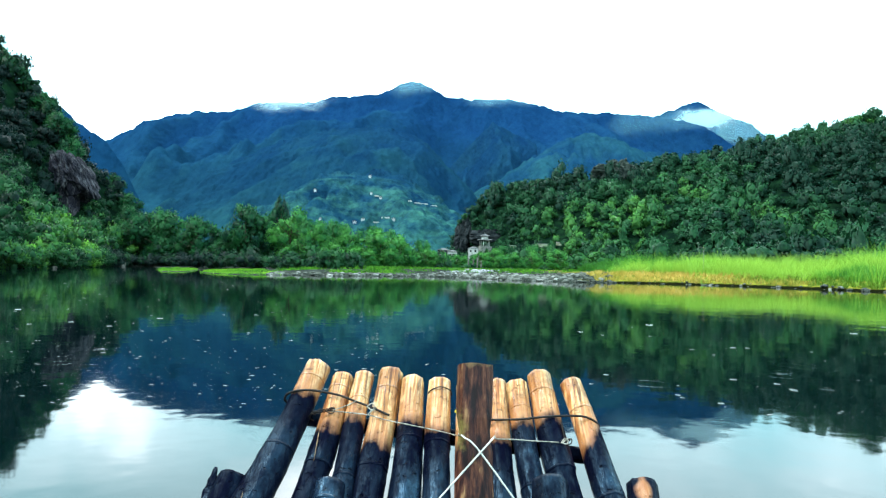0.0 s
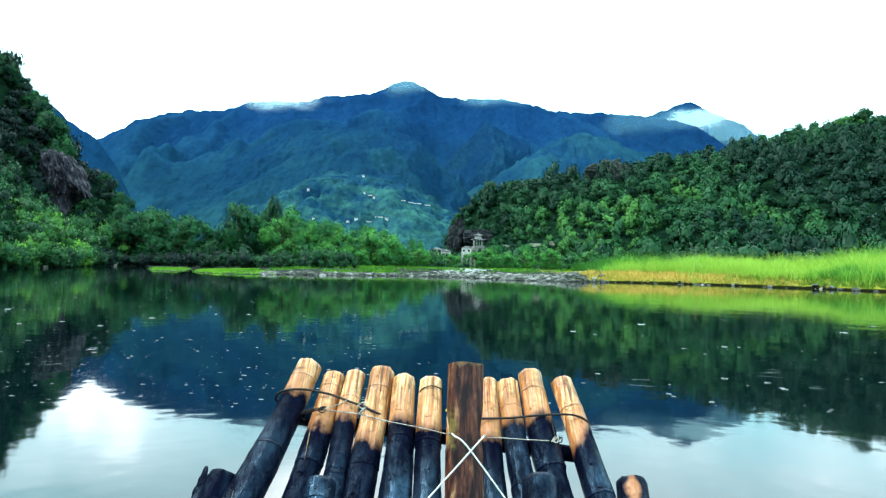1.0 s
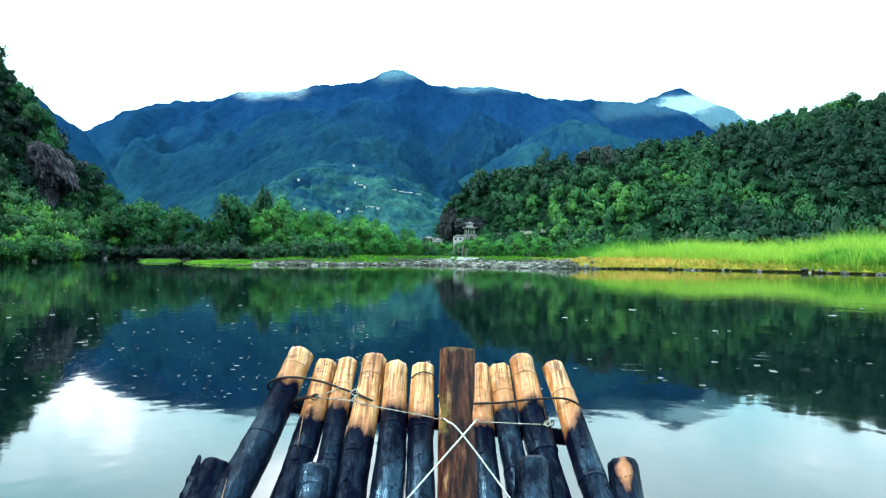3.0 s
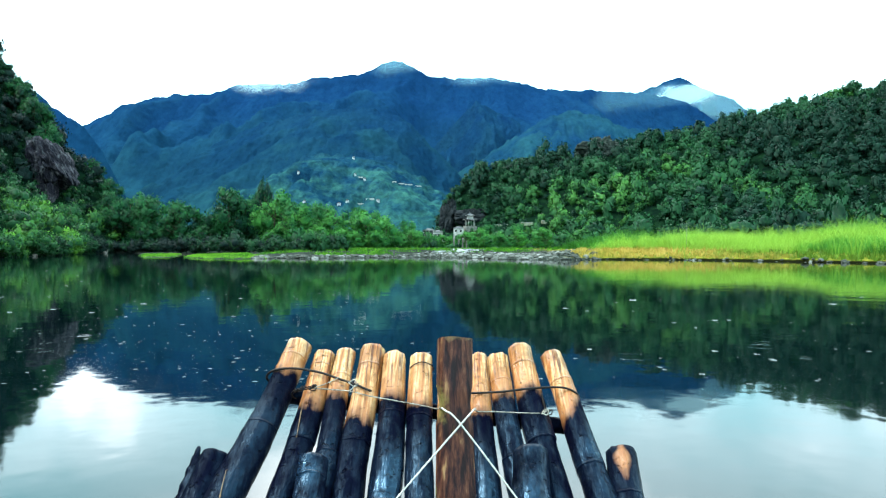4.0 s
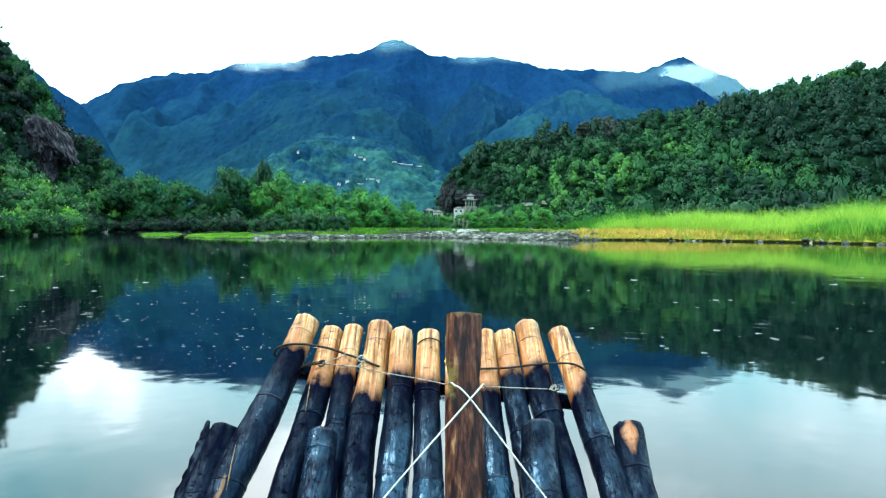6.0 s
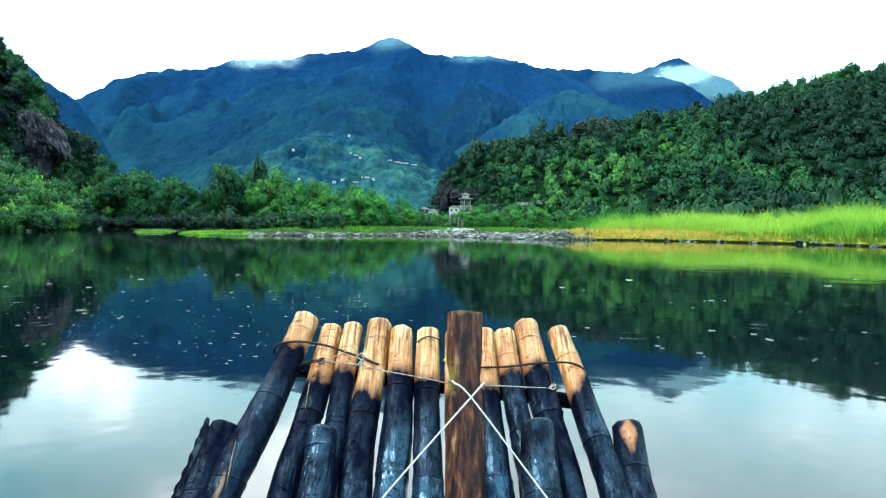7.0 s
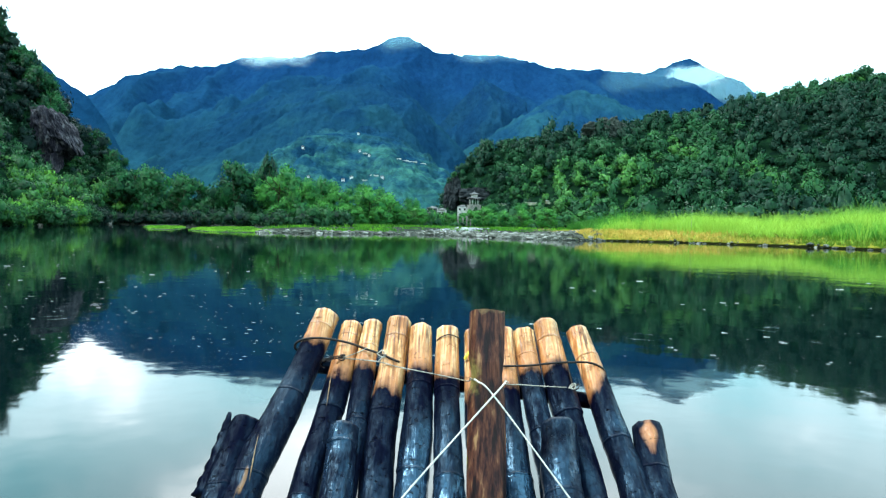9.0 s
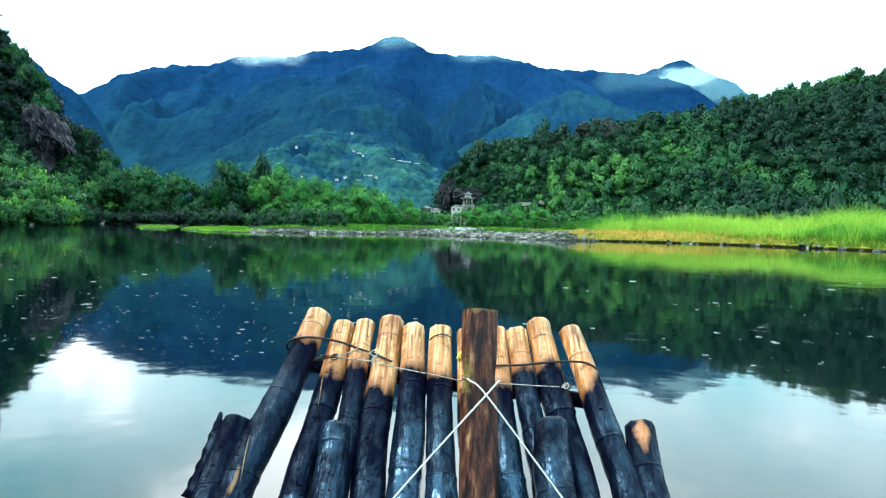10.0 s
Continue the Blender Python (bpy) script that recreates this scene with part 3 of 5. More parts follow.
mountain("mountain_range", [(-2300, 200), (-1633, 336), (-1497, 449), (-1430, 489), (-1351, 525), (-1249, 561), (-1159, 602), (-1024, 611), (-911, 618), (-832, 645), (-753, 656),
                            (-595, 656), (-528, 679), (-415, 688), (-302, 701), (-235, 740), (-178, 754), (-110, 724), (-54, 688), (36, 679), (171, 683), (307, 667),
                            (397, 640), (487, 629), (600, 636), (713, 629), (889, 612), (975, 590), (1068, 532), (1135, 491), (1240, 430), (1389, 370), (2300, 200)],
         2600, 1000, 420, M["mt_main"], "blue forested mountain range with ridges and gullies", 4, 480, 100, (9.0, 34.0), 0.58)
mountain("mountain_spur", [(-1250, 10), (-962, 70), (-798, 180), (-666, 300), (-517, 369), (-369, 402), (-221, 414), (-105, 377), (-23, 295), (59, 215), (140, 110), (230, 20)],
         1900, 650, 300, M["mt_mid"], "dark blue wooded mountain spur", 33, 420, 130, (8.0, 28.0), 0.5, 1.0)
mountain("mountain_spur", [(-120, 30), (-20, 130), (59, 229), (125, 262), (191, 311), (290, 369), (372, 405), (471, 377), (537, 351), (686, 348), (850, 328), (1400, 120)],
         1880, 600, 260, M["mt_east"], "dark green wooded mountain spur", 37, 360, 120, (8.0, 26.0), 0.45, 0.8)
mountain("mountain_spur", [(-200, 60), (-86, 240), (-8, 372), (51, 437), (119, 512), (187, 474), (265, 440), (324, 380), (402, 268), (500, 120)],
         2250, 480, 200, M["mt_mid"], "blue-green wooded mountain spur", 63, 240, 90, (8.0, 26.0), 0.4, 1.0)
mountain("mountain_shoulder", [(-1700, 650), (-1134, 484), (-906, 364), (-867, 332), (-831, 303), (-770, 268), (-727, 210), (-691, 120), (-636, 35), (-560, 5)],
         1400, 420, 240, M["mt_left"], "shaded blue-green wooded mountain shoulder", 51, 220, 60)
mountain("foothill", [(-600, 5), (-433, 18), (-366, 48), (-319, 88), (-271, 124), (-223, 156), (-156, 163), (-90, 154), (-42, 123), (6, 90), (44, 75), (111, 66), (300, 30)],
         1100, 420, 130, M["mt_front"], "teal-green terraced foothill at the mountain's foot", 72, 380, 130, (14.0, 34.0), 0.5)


# ---------------------------------------------------------------- near hills
def left_height(x, y):
    xl = np.interp(y, WEST_BANK[:, 1], WEST_BANK[:, 0])
    d = np.maximum(xl - x, 0)
    h = 0.72 * d + 0.42 * np.maximum(d - 15, 0) + 0.5 * smooth(0, 3, d)
    h = h * (1 + 0.22 * (fbm(x * 0.03, y * 0.03, 3, 61) - 0.5)) + (fbm(x * 0.12, y * 0.12, 3, 62) - 0.5) * 4 * smooth(0, 12, d)
    hollow = 0.6 * np.exp(-((x + 80) / 7) ** 2 - ((y - 126) / 9) ** 2)
    return h * (1 - hollow) * smooth(190, 150, y) - 0.6 * (d <= 0.01)


HILL_X = np.array([-16, -4, 3, 10, 26, 85, 170, 213, 300, 420, 700], float)
HILL_Z = np.array([0, 6, 29, 41, 50, 63, 77, 86, 108, 123, 134], float)


def right_height(x, y):
    crest = np.interp(x, HILL_X, HILL_Z)
    base = np.interp(x, [-20, 0, 40, 110, 200, 320, 700], [395, 380, 320, 235, 180, 140, 110])
    t = (y - base) / (430 - base)
    up = np.clip(t, 0, 1)
    up = up * 0.72 + 0.28 * smooth(0, 1, up)
    h = crest * np.where(t > 1, np.maximum(1 - (t - 1) * 0.8, 0), up)
    g = fbm(x * 0.02 + 3, y * 0.006, 4, 81)
    return h * (1 + 0.45 * (g - 0.5) * np.clip(1.25 - up, 0, 1)) + (fbm(x * 0.07, y * 0.07, 3, 82) - 0.5) * 6 * smooth(0, 0.15, t) - 0.8


def hill(name, xs, ys, fn, label):
    Xh, Yh = np.meshgrid(xs, ys, indexing="ij")
    v = np.stack([Xh, Yh, fn(Xh, Yh)], -1).reshape(-1, 3)
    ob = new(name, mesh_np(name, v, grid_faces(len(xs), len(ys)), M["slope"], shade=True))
    return tagged(ob, label, "hillside", kind="structure")


hill("hillside_west", np.linspace(-220, -41, 90), np.linspace(-120, 255, 190), left_height, "steep wooded river slope, undergrowth coloured dark as shade")
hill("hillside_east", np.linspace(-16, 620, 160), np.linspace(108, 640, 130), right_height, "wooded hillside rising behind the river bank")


# ---------------------------------------------------------------- plants
def ico(level):
    bm = bmesh.new()
    bmesh.ops.create_icosphere(bm, subdivisions=level, radius=1.0)
    v = np.array([q.co[:] for q in bm.verts])
    f = np.array([[q.index for q in fc.verts] for fc in bm.faces])
    bm.free()
    return v, f


ICO1, ICO2 = ico(1), ico(2)


def crown(rng, blobs, leaves, leaf, spread=0.62, flat=0.8, core=True, droop=0.0, low=-0.5, loose=0.6, reach=1.4, vary=0.12, puff=0.5, ruffle=0.3, full=0.7):
    """A crown about 1 in radius: uneven lobes of small leaf sprays over inner masses tinted dark as inner shade, with
    gaps between the lobes.
    """
    cs, rs = [], []
    skew = rng.uniform(-0.25, 0.25, 2)
    for b in range(blobs):
        a, e = rng.uniform(0, 2 * np.pi), rng.uniform(low, 1.0)
        rad = spread * rng.uniform(0.3, 1.15) * np.sqrt(max(0.04, 1 - e * e * 0.85))
        cs.append((rad * np.cos(a) + skew[0] * e, rad * np.sin(a) + skew[1] * e, flat * 0.75 * e))
        rs.append(rng.uniform(0.2, 0.5) * (7.0 / blobs) ** 0.25)
    cs, rs = np.array(cs), np.array(rs)
    V, Fc, Nn, Tn = [], [], [], []
    n0 = 0
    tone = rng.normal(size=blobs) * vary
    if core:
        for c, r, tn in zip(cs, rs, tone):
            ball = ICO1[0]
            # shade inside the crown goes into the tint of these masses
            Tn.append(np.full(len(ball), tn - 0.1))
            v = ball * r * full * rng.uniform(0.75, 1.2, (len(ball), 1)) * [1, 1, 0.9] + c
            V.append(v)
            whole = v / np.maximum(np.linalg.norm(v, axis=1, keepdims=True), 0.2)
            rough = ball * 0.7 + whole * puff + rng.normal(size=ball.shape) * ruffle * 0.8
            Nn.append(rough / np.linalg.norm(rough, axis=1, keepdims=True))
            Fc.append(ICO1[1] + n0)
            n0 += len(v)
    pick = rng.choice(blobs, leaves, p=rs ** 2 / (rs ** 2).sum())
    nrm = rng.normal(size=(leaves, 3))
    nrm[:, 2] = nrm[:, 2] + 0.35
    nrm /= np.linalg.norm(nrm, axis=1, keepdims=True)
    pos = cs[pick] + nrm * rs[pick][:, None] * rng.uniform(0.5, reach, (leaves, 1))
    ax = nrm + rng.normal(size=(leaves, 3)) * loose
    ax /= np.linalg.norm(ax, axis=1, keepdims=True)
    tv = np.cross(ax, rng.normal(size=(leaves, 3)))
    tv /= np.linalg.norm(tv, axis=1, keepdims=True)
    bv = np.cross(ax, tv)
    ln = leaf * rng.uniform(0.6, 1.35, (leaves, 1))
    wd = ln * rng.uniform(0.55, 0.9, (leaves, 1))
    fold = ax * ln * 0.25
    quad = np.stack([pos - tv * ln - fold, pos + bv * wd, pos + tv * ln - fold - [0, 0, droop * leaf], pos - bv * wd], 1)
    V.append(quad.reshape(-1, 3))
    i0 = n0 + np.arange(leaves) * 4
    Fc.append(np.stack([i0, i0 + 2, i0 + 1], 1))
    Fc.append(np.stack([i0, i0 + 3, i0 + 2], 1))
    whole = pos / np.maximum(np.linalg.norm(pos, axis=1, keepdims=True), 0.2)
    bend = nrm * 0.95 + whole * puff + ax * ruffle
    bend /= np.linalg.norm(bend, axis=1, keepdims=True)
    Nn.append(np.repeat(bend, 4, axis=0))
    Tn.append(np.repeat(tone[pick], 4))
    return np.concatenate(V), np.concatenate(Fc), np.concatenate(Nn), np.concatenate(Tn)


def forest(name, spots, protos, material, label, rng):
    """Many crowns in one mesh. A spot: x, y, z of the foot, radius, height of the crown's middle, tint."""
    V, Fc, Tn, Nn, n0 = [], [], [], [], 0
    for x, y, z, r, up, tint in spots:
        pv, pf, pn, pt = protos[rng.integers(len(protos))]
        a = rng.uniform(0, 6.283)
        ca, sa = np.cos(a), np.sin(a)
        sx, sz = r * rng.uniform(0.8, 1.15), r * rng.uniform(0.75, 1.2) * (1.45 if rng.uniform() < 0.13 else 1.0)
        v = np.stack([(pv[:, 0] * ca - pv[:, 1] * sa) * sx + x, (pv[:, 0] * sa + pv[:, 1] * ca) * sx + y, pv[:, 2] * sz + z + up], 1)
        V.append(v)
        Nn.append(np.stack([pn[:, 0] * ca - pn[:, 1] * sa, pn[:, 0] * sa + pn[:, 1] * ca, pn[:, 2]], 1))
        Fc.append(pf + n0)
        Tn.append(tint + pt)
        n0 += len(v)
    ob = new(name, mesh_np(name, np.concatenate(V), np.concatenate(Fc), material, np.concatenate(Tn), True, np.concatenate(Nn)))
    return tagged(ob, label, "trees", kind="stuff")


rng = np.random.default_rng(7)
far_protos = [crown(rng, int(rng.integers(6, 10)), 245, 0.092, flat=rng.uniform(0.75, 1.05), reach=1.18, vary=0.03, puff=2.6, ruffle=0.09, full=0.66) for q in range(16)]
near_protos = [crown(rng, int(rng.integers(6, 9)), 185, 0.085, flat=rng.uniform(0.55, 0.9), droop=0.3, reach=1.35, vary=0.06, puff=1.0, ruffle=0.22, full=0.66) for q in range(10)]

# woods on the east hillside
spots = []
for xx in np.arange(-10, 470, 6.8):
    for yy in np.arange(112, 466, 8.4):
        x, y = xx + rng.uniform(-3.6, 3.6), yy + rng.uniform(-4.5, 4.5)
        if abs(x / y - 0.38) > 0.44 or x < -8:
            continue
        z = float(right_height(np.array([x]), np.array([y]))[0])
        if (abs(x - 16) < 7 and 338 < y < 372) or (28 < x < 56 and abs(y - 358 + (x - 31) * 1.15) < 5) or y > 445:
            continue
        if y < np.interp(x, [-20, 0, 40, 110, 200, 320, 700], [395, 380, 320, 200, 150, 120, 110]) - 8:
            continue
        r = (4.0 + 4.4 * rng.uniform() ** 1.4) * (1.14 if y < 270 else 1.0)
        tint = 0.25 + 1.6 * (fbm(np.array([x * 0.016]), np.array([y * 0.009]), 3, 91)[0] - 0.5) + rng.normal() * 0.1
        tint += 0.1 * math.exp(-((x - 45) / 26) ** 2) - 0.22 * math.exp(-((x - 100) / 26) ** 2)
        if y < 300:
            tint += 0.14 * math.exp(-((x - 152) / 13) ** 2) - 0.2 * math.exp(-((x - 128) / 12) ** 2)
        spots.append((x, y, max(z, 0.8), r, r * 0.3, max(0.02, min(tint, 0.72))))
for q in range(260):
    x, y = rng.uniform(2, 75), rng.uniform(300, 400)
    if abs(x - 13) < 9 and 350 < y < 374:
        continue
    r = rng.uniform(1.5, 2.6)
    spots.append((x, y, float(right_height(np.array([x]), np.array([y]))[0]), r, r * 0.3, 0.25 + rng.normal() * 0.15))
for x, y, z, r in ((9, 351, 4, 3.4), (14, 353, 5, 3.2), (19, 352, 6, 3.5), (24, 352, 8, 3.4), (4, 356, 4, 3.6), (28, 350, 9, 3.8), (34, 346, 10, 3.2), (41, 338, 10, 3.4), (49, 330, 11, 3.5), (38, 343, 12, 3.0),
                   (1.5, 386, 26, 2.8), (5, 385, 29, 3.2), (9, 384, 30, 3.4), (14, 380, 23, 3.0), (20, 378, 23, 3.4), (26, 377, 23, 3.2), (-1, 384, 4, 3.4), (4, 380, 5, 3.6), (55, 326, 12, 3.4), (16.5, 359, 9.5, 2.4), (13.2, 357, 7.5, 2.4), (20.5, 360, 9.5, 2.6), (22, 364, 12, 2.6), (6.6, 357, 6.5, 2.2)):
    spots.append((x, y, z, r, r * 0.4, 0.3 + rng.normal() * 0.15))
forest("hill_wood", spots, far_protos, M["leaf_hill"], "dense mixed green broadleaf wood on the hillside", rng)

# scrub and trees on the west slope; nothing grows on the cliff rock or just below it
def bare_rock(x, y, z, r):
    side, top, foot = x / y, (z + r * 0.8) / y, z / y
    return 112 < y < 145 and -0.625 < side < -0.54 and top > (0.078 if side < -0.575 else 0.1) and foot < 0.172


spots = []
for xx in np.arange(-170, -41, 3.9):
    for yy in np.arange(45, 180, 4.0):
        x, y = xx + rng.uniform(-1.8, 1.8), yy + rng.uniform(-1.8, 1.8)
        xl = np.interp(y, WEST_BANK[:, 1], WEST_BANK[:, 0])
        d = xl - x
        if d < 0.2 or x / y < -0.74 or y > 165:
            continue
        z = float(left_height(np.array([x]), np.array([y]))[0])
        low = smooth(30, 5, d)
        r = rng.uniform(1.5, 2.8) if d < 20 else 1.9 + 2.4 * rng.uniform() ** 1.6
        if bare_rock(x, y, z, r):
            continue
        # tint falls away from the shore: dark trees plus shadow painted on the upper slope
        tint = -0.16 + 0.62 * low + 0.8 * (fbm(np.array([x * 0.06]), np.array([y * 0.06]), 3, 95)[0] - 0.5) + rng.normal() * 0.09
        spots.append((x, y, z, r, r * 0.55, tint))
for q in range(420):
    y = rng.uniform(48, 122)
    x = np.interp(y, WEST_BANK[:, 1], WEST_BANK[:, 0]) - rng.uniform(-0.9, 2.4)
    r = rng.uniform(0.9, 1.7)
    tint = 0.58 + 0.9 * (fbm(np.array([x * 0.1]), np.array([y * 0.1]), 3, 96)[0] - 0.5) + rng.normal() * 0.08 - 0.35 * float(smooth(100, 118, np.array([y]))[0])
    spots.append((x, y, rng.uniform(-0.1, 1.2), r, r * 0.4, tint))
for q in range(420):
    y = rng.uniform(82, 158)
    d = rng.uniform(10, 52)
    x = np.interp(y, WEST_BANK[:, 1], WEST_BANK[:, 0]) - d
    r = rng.uniform(1.3, 2.6)
    z = float(left_height(np.array([x]), np.array([y]))[0])
    if x / y < -0.8 or bare_rock(x, y, z, r):
        continue
    # again darker with height, the upper slope's shadow in the tint
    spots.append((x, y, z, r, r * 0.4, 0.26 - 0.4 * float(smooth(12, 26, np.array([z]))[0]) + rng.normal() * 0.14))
for q in range(90):
    t = rng.uniform()
    x, y = -64 + 14 * t, 121.5 - 2 * t + rng.uniform(-0.5, 3)
    r = rng.uniform(0.8, 1.7)
    spots.append((x, y, 0.1, r, r * 0.5, 0.12 + rng.normal() * 0.12))
forest("slope_scrub", spots, near_protos, M["leaf_left"], "bright green scrub and dark trees covering the slope, upper tints darkened as shadow", rng)


# low tints here paint the shadow at the foot of the river trees
spots = []
for q in range(130):
    t = rng.uniform()
    x, y = -58 + 62 * t + rng.normal() * 0.8, 129 - 16 * t + rng.uniform(-4, 5)
    r = 0.6 + 2.0 * rng.uniform() ** 2
    spots.append((x, y, 0.6, r, r * 0.45, 0.1 + 0.32 * t + rng.normal() * 0.1))
for q in range(150):
    t = rng.uniform()
    x, y = -44 + 30 * t + rng.normal() * 0.6, 101 - 14 * t + rng.uniform(-3, 4)
    r = 0.4 + 1.9 * rng.uniform() ** 2.2
    spots.append((x, y, 0.4, r, r * 0.4, 0.04 + 0.42 * t + rng.normal() * 0.1))
forest("shoal_thicket", spots, near_protos, M["leaf_left"], "undergrowth below the river trees, tinted dark as their shade", rng)

FOOT = mathutils_tree(bpy.data.objects["foothill"])


def tree_kind(rng, height, spread, blobs, leaves, leaf, tint, flat, cone=False, sparse=False):
    """One tree: a tapered trunk with limbs, and a crown of leaf sprays down to the ground's scrub."""
    V, Fc, n0 = [], [], 0

    def add(pts, rad):
        nonlocal n0
        v, f = tube(pts, rad, 7)
        V.append(v)
        Fc.append(f + n0)
        n0 += len(v)

    lean = rng.uniform(-0.06, 0.06, 2) * height
    add(spline([(0, 0, -0.3), (lean[0] * 0.3, lean[1] * 0.2, height * 0.3), (lean[0], lean[1], height * 0.82)], 9), np.linspace(height * 0.02, height * 0.005, 9))
    for q in range(7):
        a, h0 = rng.uniform(0, 6.28), height * rng.uniform(0.2, 0.6)
        e = spread * rng.uniform(0.5, 0.85)
        add(spline([(lean[0] * h0 / height, lean[1] * h0 / height, h0), (e * 0.5 * np.cos(a), e * 0.5 * np.sin(a), h0 + height * 0.1),
                    (e * np.cos(a), e * np.sin(a), h0 + height * 0.2)], 6), np.linspace(height * 0.008, height * 0.002, 6))
    trunk = mesh_np("trunk", np.concatenate(V), np.concatenate(Fc), M["bark"], shade=True)
    cv, cf, cn, ct = crown(rng, blobs, leaves, leaf, 0.74, flat, not sparse, 0.4, -1.0, reach=1.35, vary=0.07, puff=1.3, ruffle=0.2)
    if cone:
        cv[:, :2] *= np.clip(0.95 - 0.62 * cv[:, 2:], 0.1, 1.5)
    cv = cv * [spread, spread, height * 0.48] + [lean[0] * 0.6, lean[1] * 0.6, height * 0.47]
    cv[:, 2] = np.maximum(cv[:, 2], 0.05 + 0.02 * cv[:, 0])
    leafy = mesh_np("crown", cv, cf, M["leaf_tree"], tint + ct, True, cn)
    return trunk, leafy


rng = np.random.default_rng(19)
kinds = []
for height, spread, blobs, leaves, leaf, tint, flat in ((11, 4.0, 34, 4700, 0.043, 0.5, 1.05), (10.5, 4.6, 36, 5800, 0.039, 0.6, 1.05), (13, 4.8, 38, 4000, 0.043, 0.32, 1.15),
                                                        (14, 5.8, 44, 4300, 0.041, 0.36, 1.1), (6, 3.6, 24, 1900, 0.056, 0.66, 1.0), (12, 5.2, 38, 3200, 0.046, 0.34, 1.1)):
    kinds.append(tree_kind(rng, height, spread, blobs, leaves, leaf, tint, flat))
kinds.append(tree_kind(rng, 13, 4.2, 46, 3600, 0.05, 0.2, 1.2, True))
kinds.append(tree_kind(rng, 9, 2.0, 9, 520, 0.1, 0.05, 1.15, False, True))

TREE_LABELS = ("leafy mid-green river tree with low branches", "broad bright green river tree with drooping leaves", "dark green tall tree behind the shoal",
               "tall deep green tree with a rounded crown", "low yellow-green willow bush on the shoal", "very dark shaded tree by the water", "slender dark green conifer behind the river trees", "thin dark tree with sparse leaf clumps on the crest")


def plant_tree(kind, x, y, z, s, turn):
    root = thing("tree", TREE_LABELS[kind], "tree", (x, y, z), "riverside trees", turn)
    root.scale = (s, s, s)
    trunk = new("trunk", kinds[kind][0])
    leafy = new("crown", kinds[kind][1])
    trunk.parent = leafy.parent = root
    return root


# kind, x, y, scale
TREES = [(5, -84, 158, 0.5), (5, -76, 150, 0.55), (2, -70, 138, 0.6), (5, -66, 132, 0.66), (5, -63.5, 134, 0.98), (3, -59.0, 131, 0.86), (5, -55, 136, 0.62), (5, -53, 128, 0.55),
         (3, -49.8, 124, 0.74), (2, -46.5, 126, 0.6), (5, -42.5, 130, 0.5), (2, -37.4, 116, 0.9), (3, -35.6, 119, 0.76), (5, -39.8, 119, 0.62), (6, -31.6, 118, 0.98),
         (5, -45, 121, 0.4), (5, -41.5, 116, 0.42), (5, -57, 127, 0.5),
         (1, -28, 109, 1.0), (0, -24.6, 107, 0.78), (4, -15.5, 96.5, 0.5), (4, -12.4, 95.5, 0.48), (4, -9.6, 96, 0.5), (5, -91, 146, 0.75), (5, -87, 144, 0.7), (2, -95, 148, 0.6), (5, -98, 150, 0.5), (1, -22.5, 99, 0.7), (0, -20, 106, 0.74), (1, -16.5, 102, 0.66), (0, -13.5, 106, 0.66), (4, -11.5, 99, 1.0),
         (1, -9.8, 108, 0.62), (4, -8.5, 101, 0.9), (4, -18, 95.5, 0.65), (4, -26, 101, 0.6), (0, -6.5, 116, 0.5), (4, -5.0, 109, 0.6), (4, -3.6, 113, 0.55), (4, -14.5, 97, 0.55),
         (4, 6.9, 100, 0.42), (4, 6.5, 108, 0.62), (4, 9.5, 104, 0.5), (0, 8.6, 125, 0.36), (4, 13, 112, 0.6), (4, -6.2, 158, 0.72), (4, -3.0, 166, 0.7), (4, 0.2, 156, 0.62), (4, -9.0, 172, 0.8), (0, -12.5, 150, 0.6), (4, 2.6, 168, 0.6),
         (4, 5.5, 146, 0.7), (0, 11, 150, 0.55), (0, 17, 140, 0.55), (4, 20, 128, 0.75)]
for kind, x, y, s in TREES:
    p, q = np.array([x], float), np.array([y], float)
    plant_tree(kind, x, y, max(float(ground_height(p, q)[0]), float(left_height(p, q)[0])) - 0.05, s, random.uniform(0, 360))
# trees on the slope's crest, against the sky
for kind, x, y, s in ((2, -103, 151, 0.45), (5, -106, 150, 0.4), (2, -98, 153, 0.5), (5, -95, 152, 0.55), (5, -91, 149, 0.5), (2, -113, 152, 0.4), (7, -102.6, 152, 1.05), (7, -96.3, 152, 0.9), (7, -95.2, 152, 0.7), (7, -109, 152, 0.7)):
    plant_tree(kind, x, y, float(left_height(np.array([x], float), np.array([y], float))[0]) - 0.3, s, random.uniform(0, 360))


# dark conifers on the east hill's crest
for x, y, s in ((143, 428, 0.62), (147, 426, 0.5), (96, 424, 0.45), (250, 432, 0.62), (255, 430, 0.55), (266, 432, 0.66), (205, 430, 0.42), (176, 428, 0.4), (60, 426, 0.42), (41, 424, 0.4)):
    root = plant_tree(6, x, y, float(right_height(np.array([x], float), np.array([y], float))[0]) - 0.3, s, random.uniform(0, 360))
    tagged(root, "slender dark conifer on the hill's crest", "tree", "hill conifers")


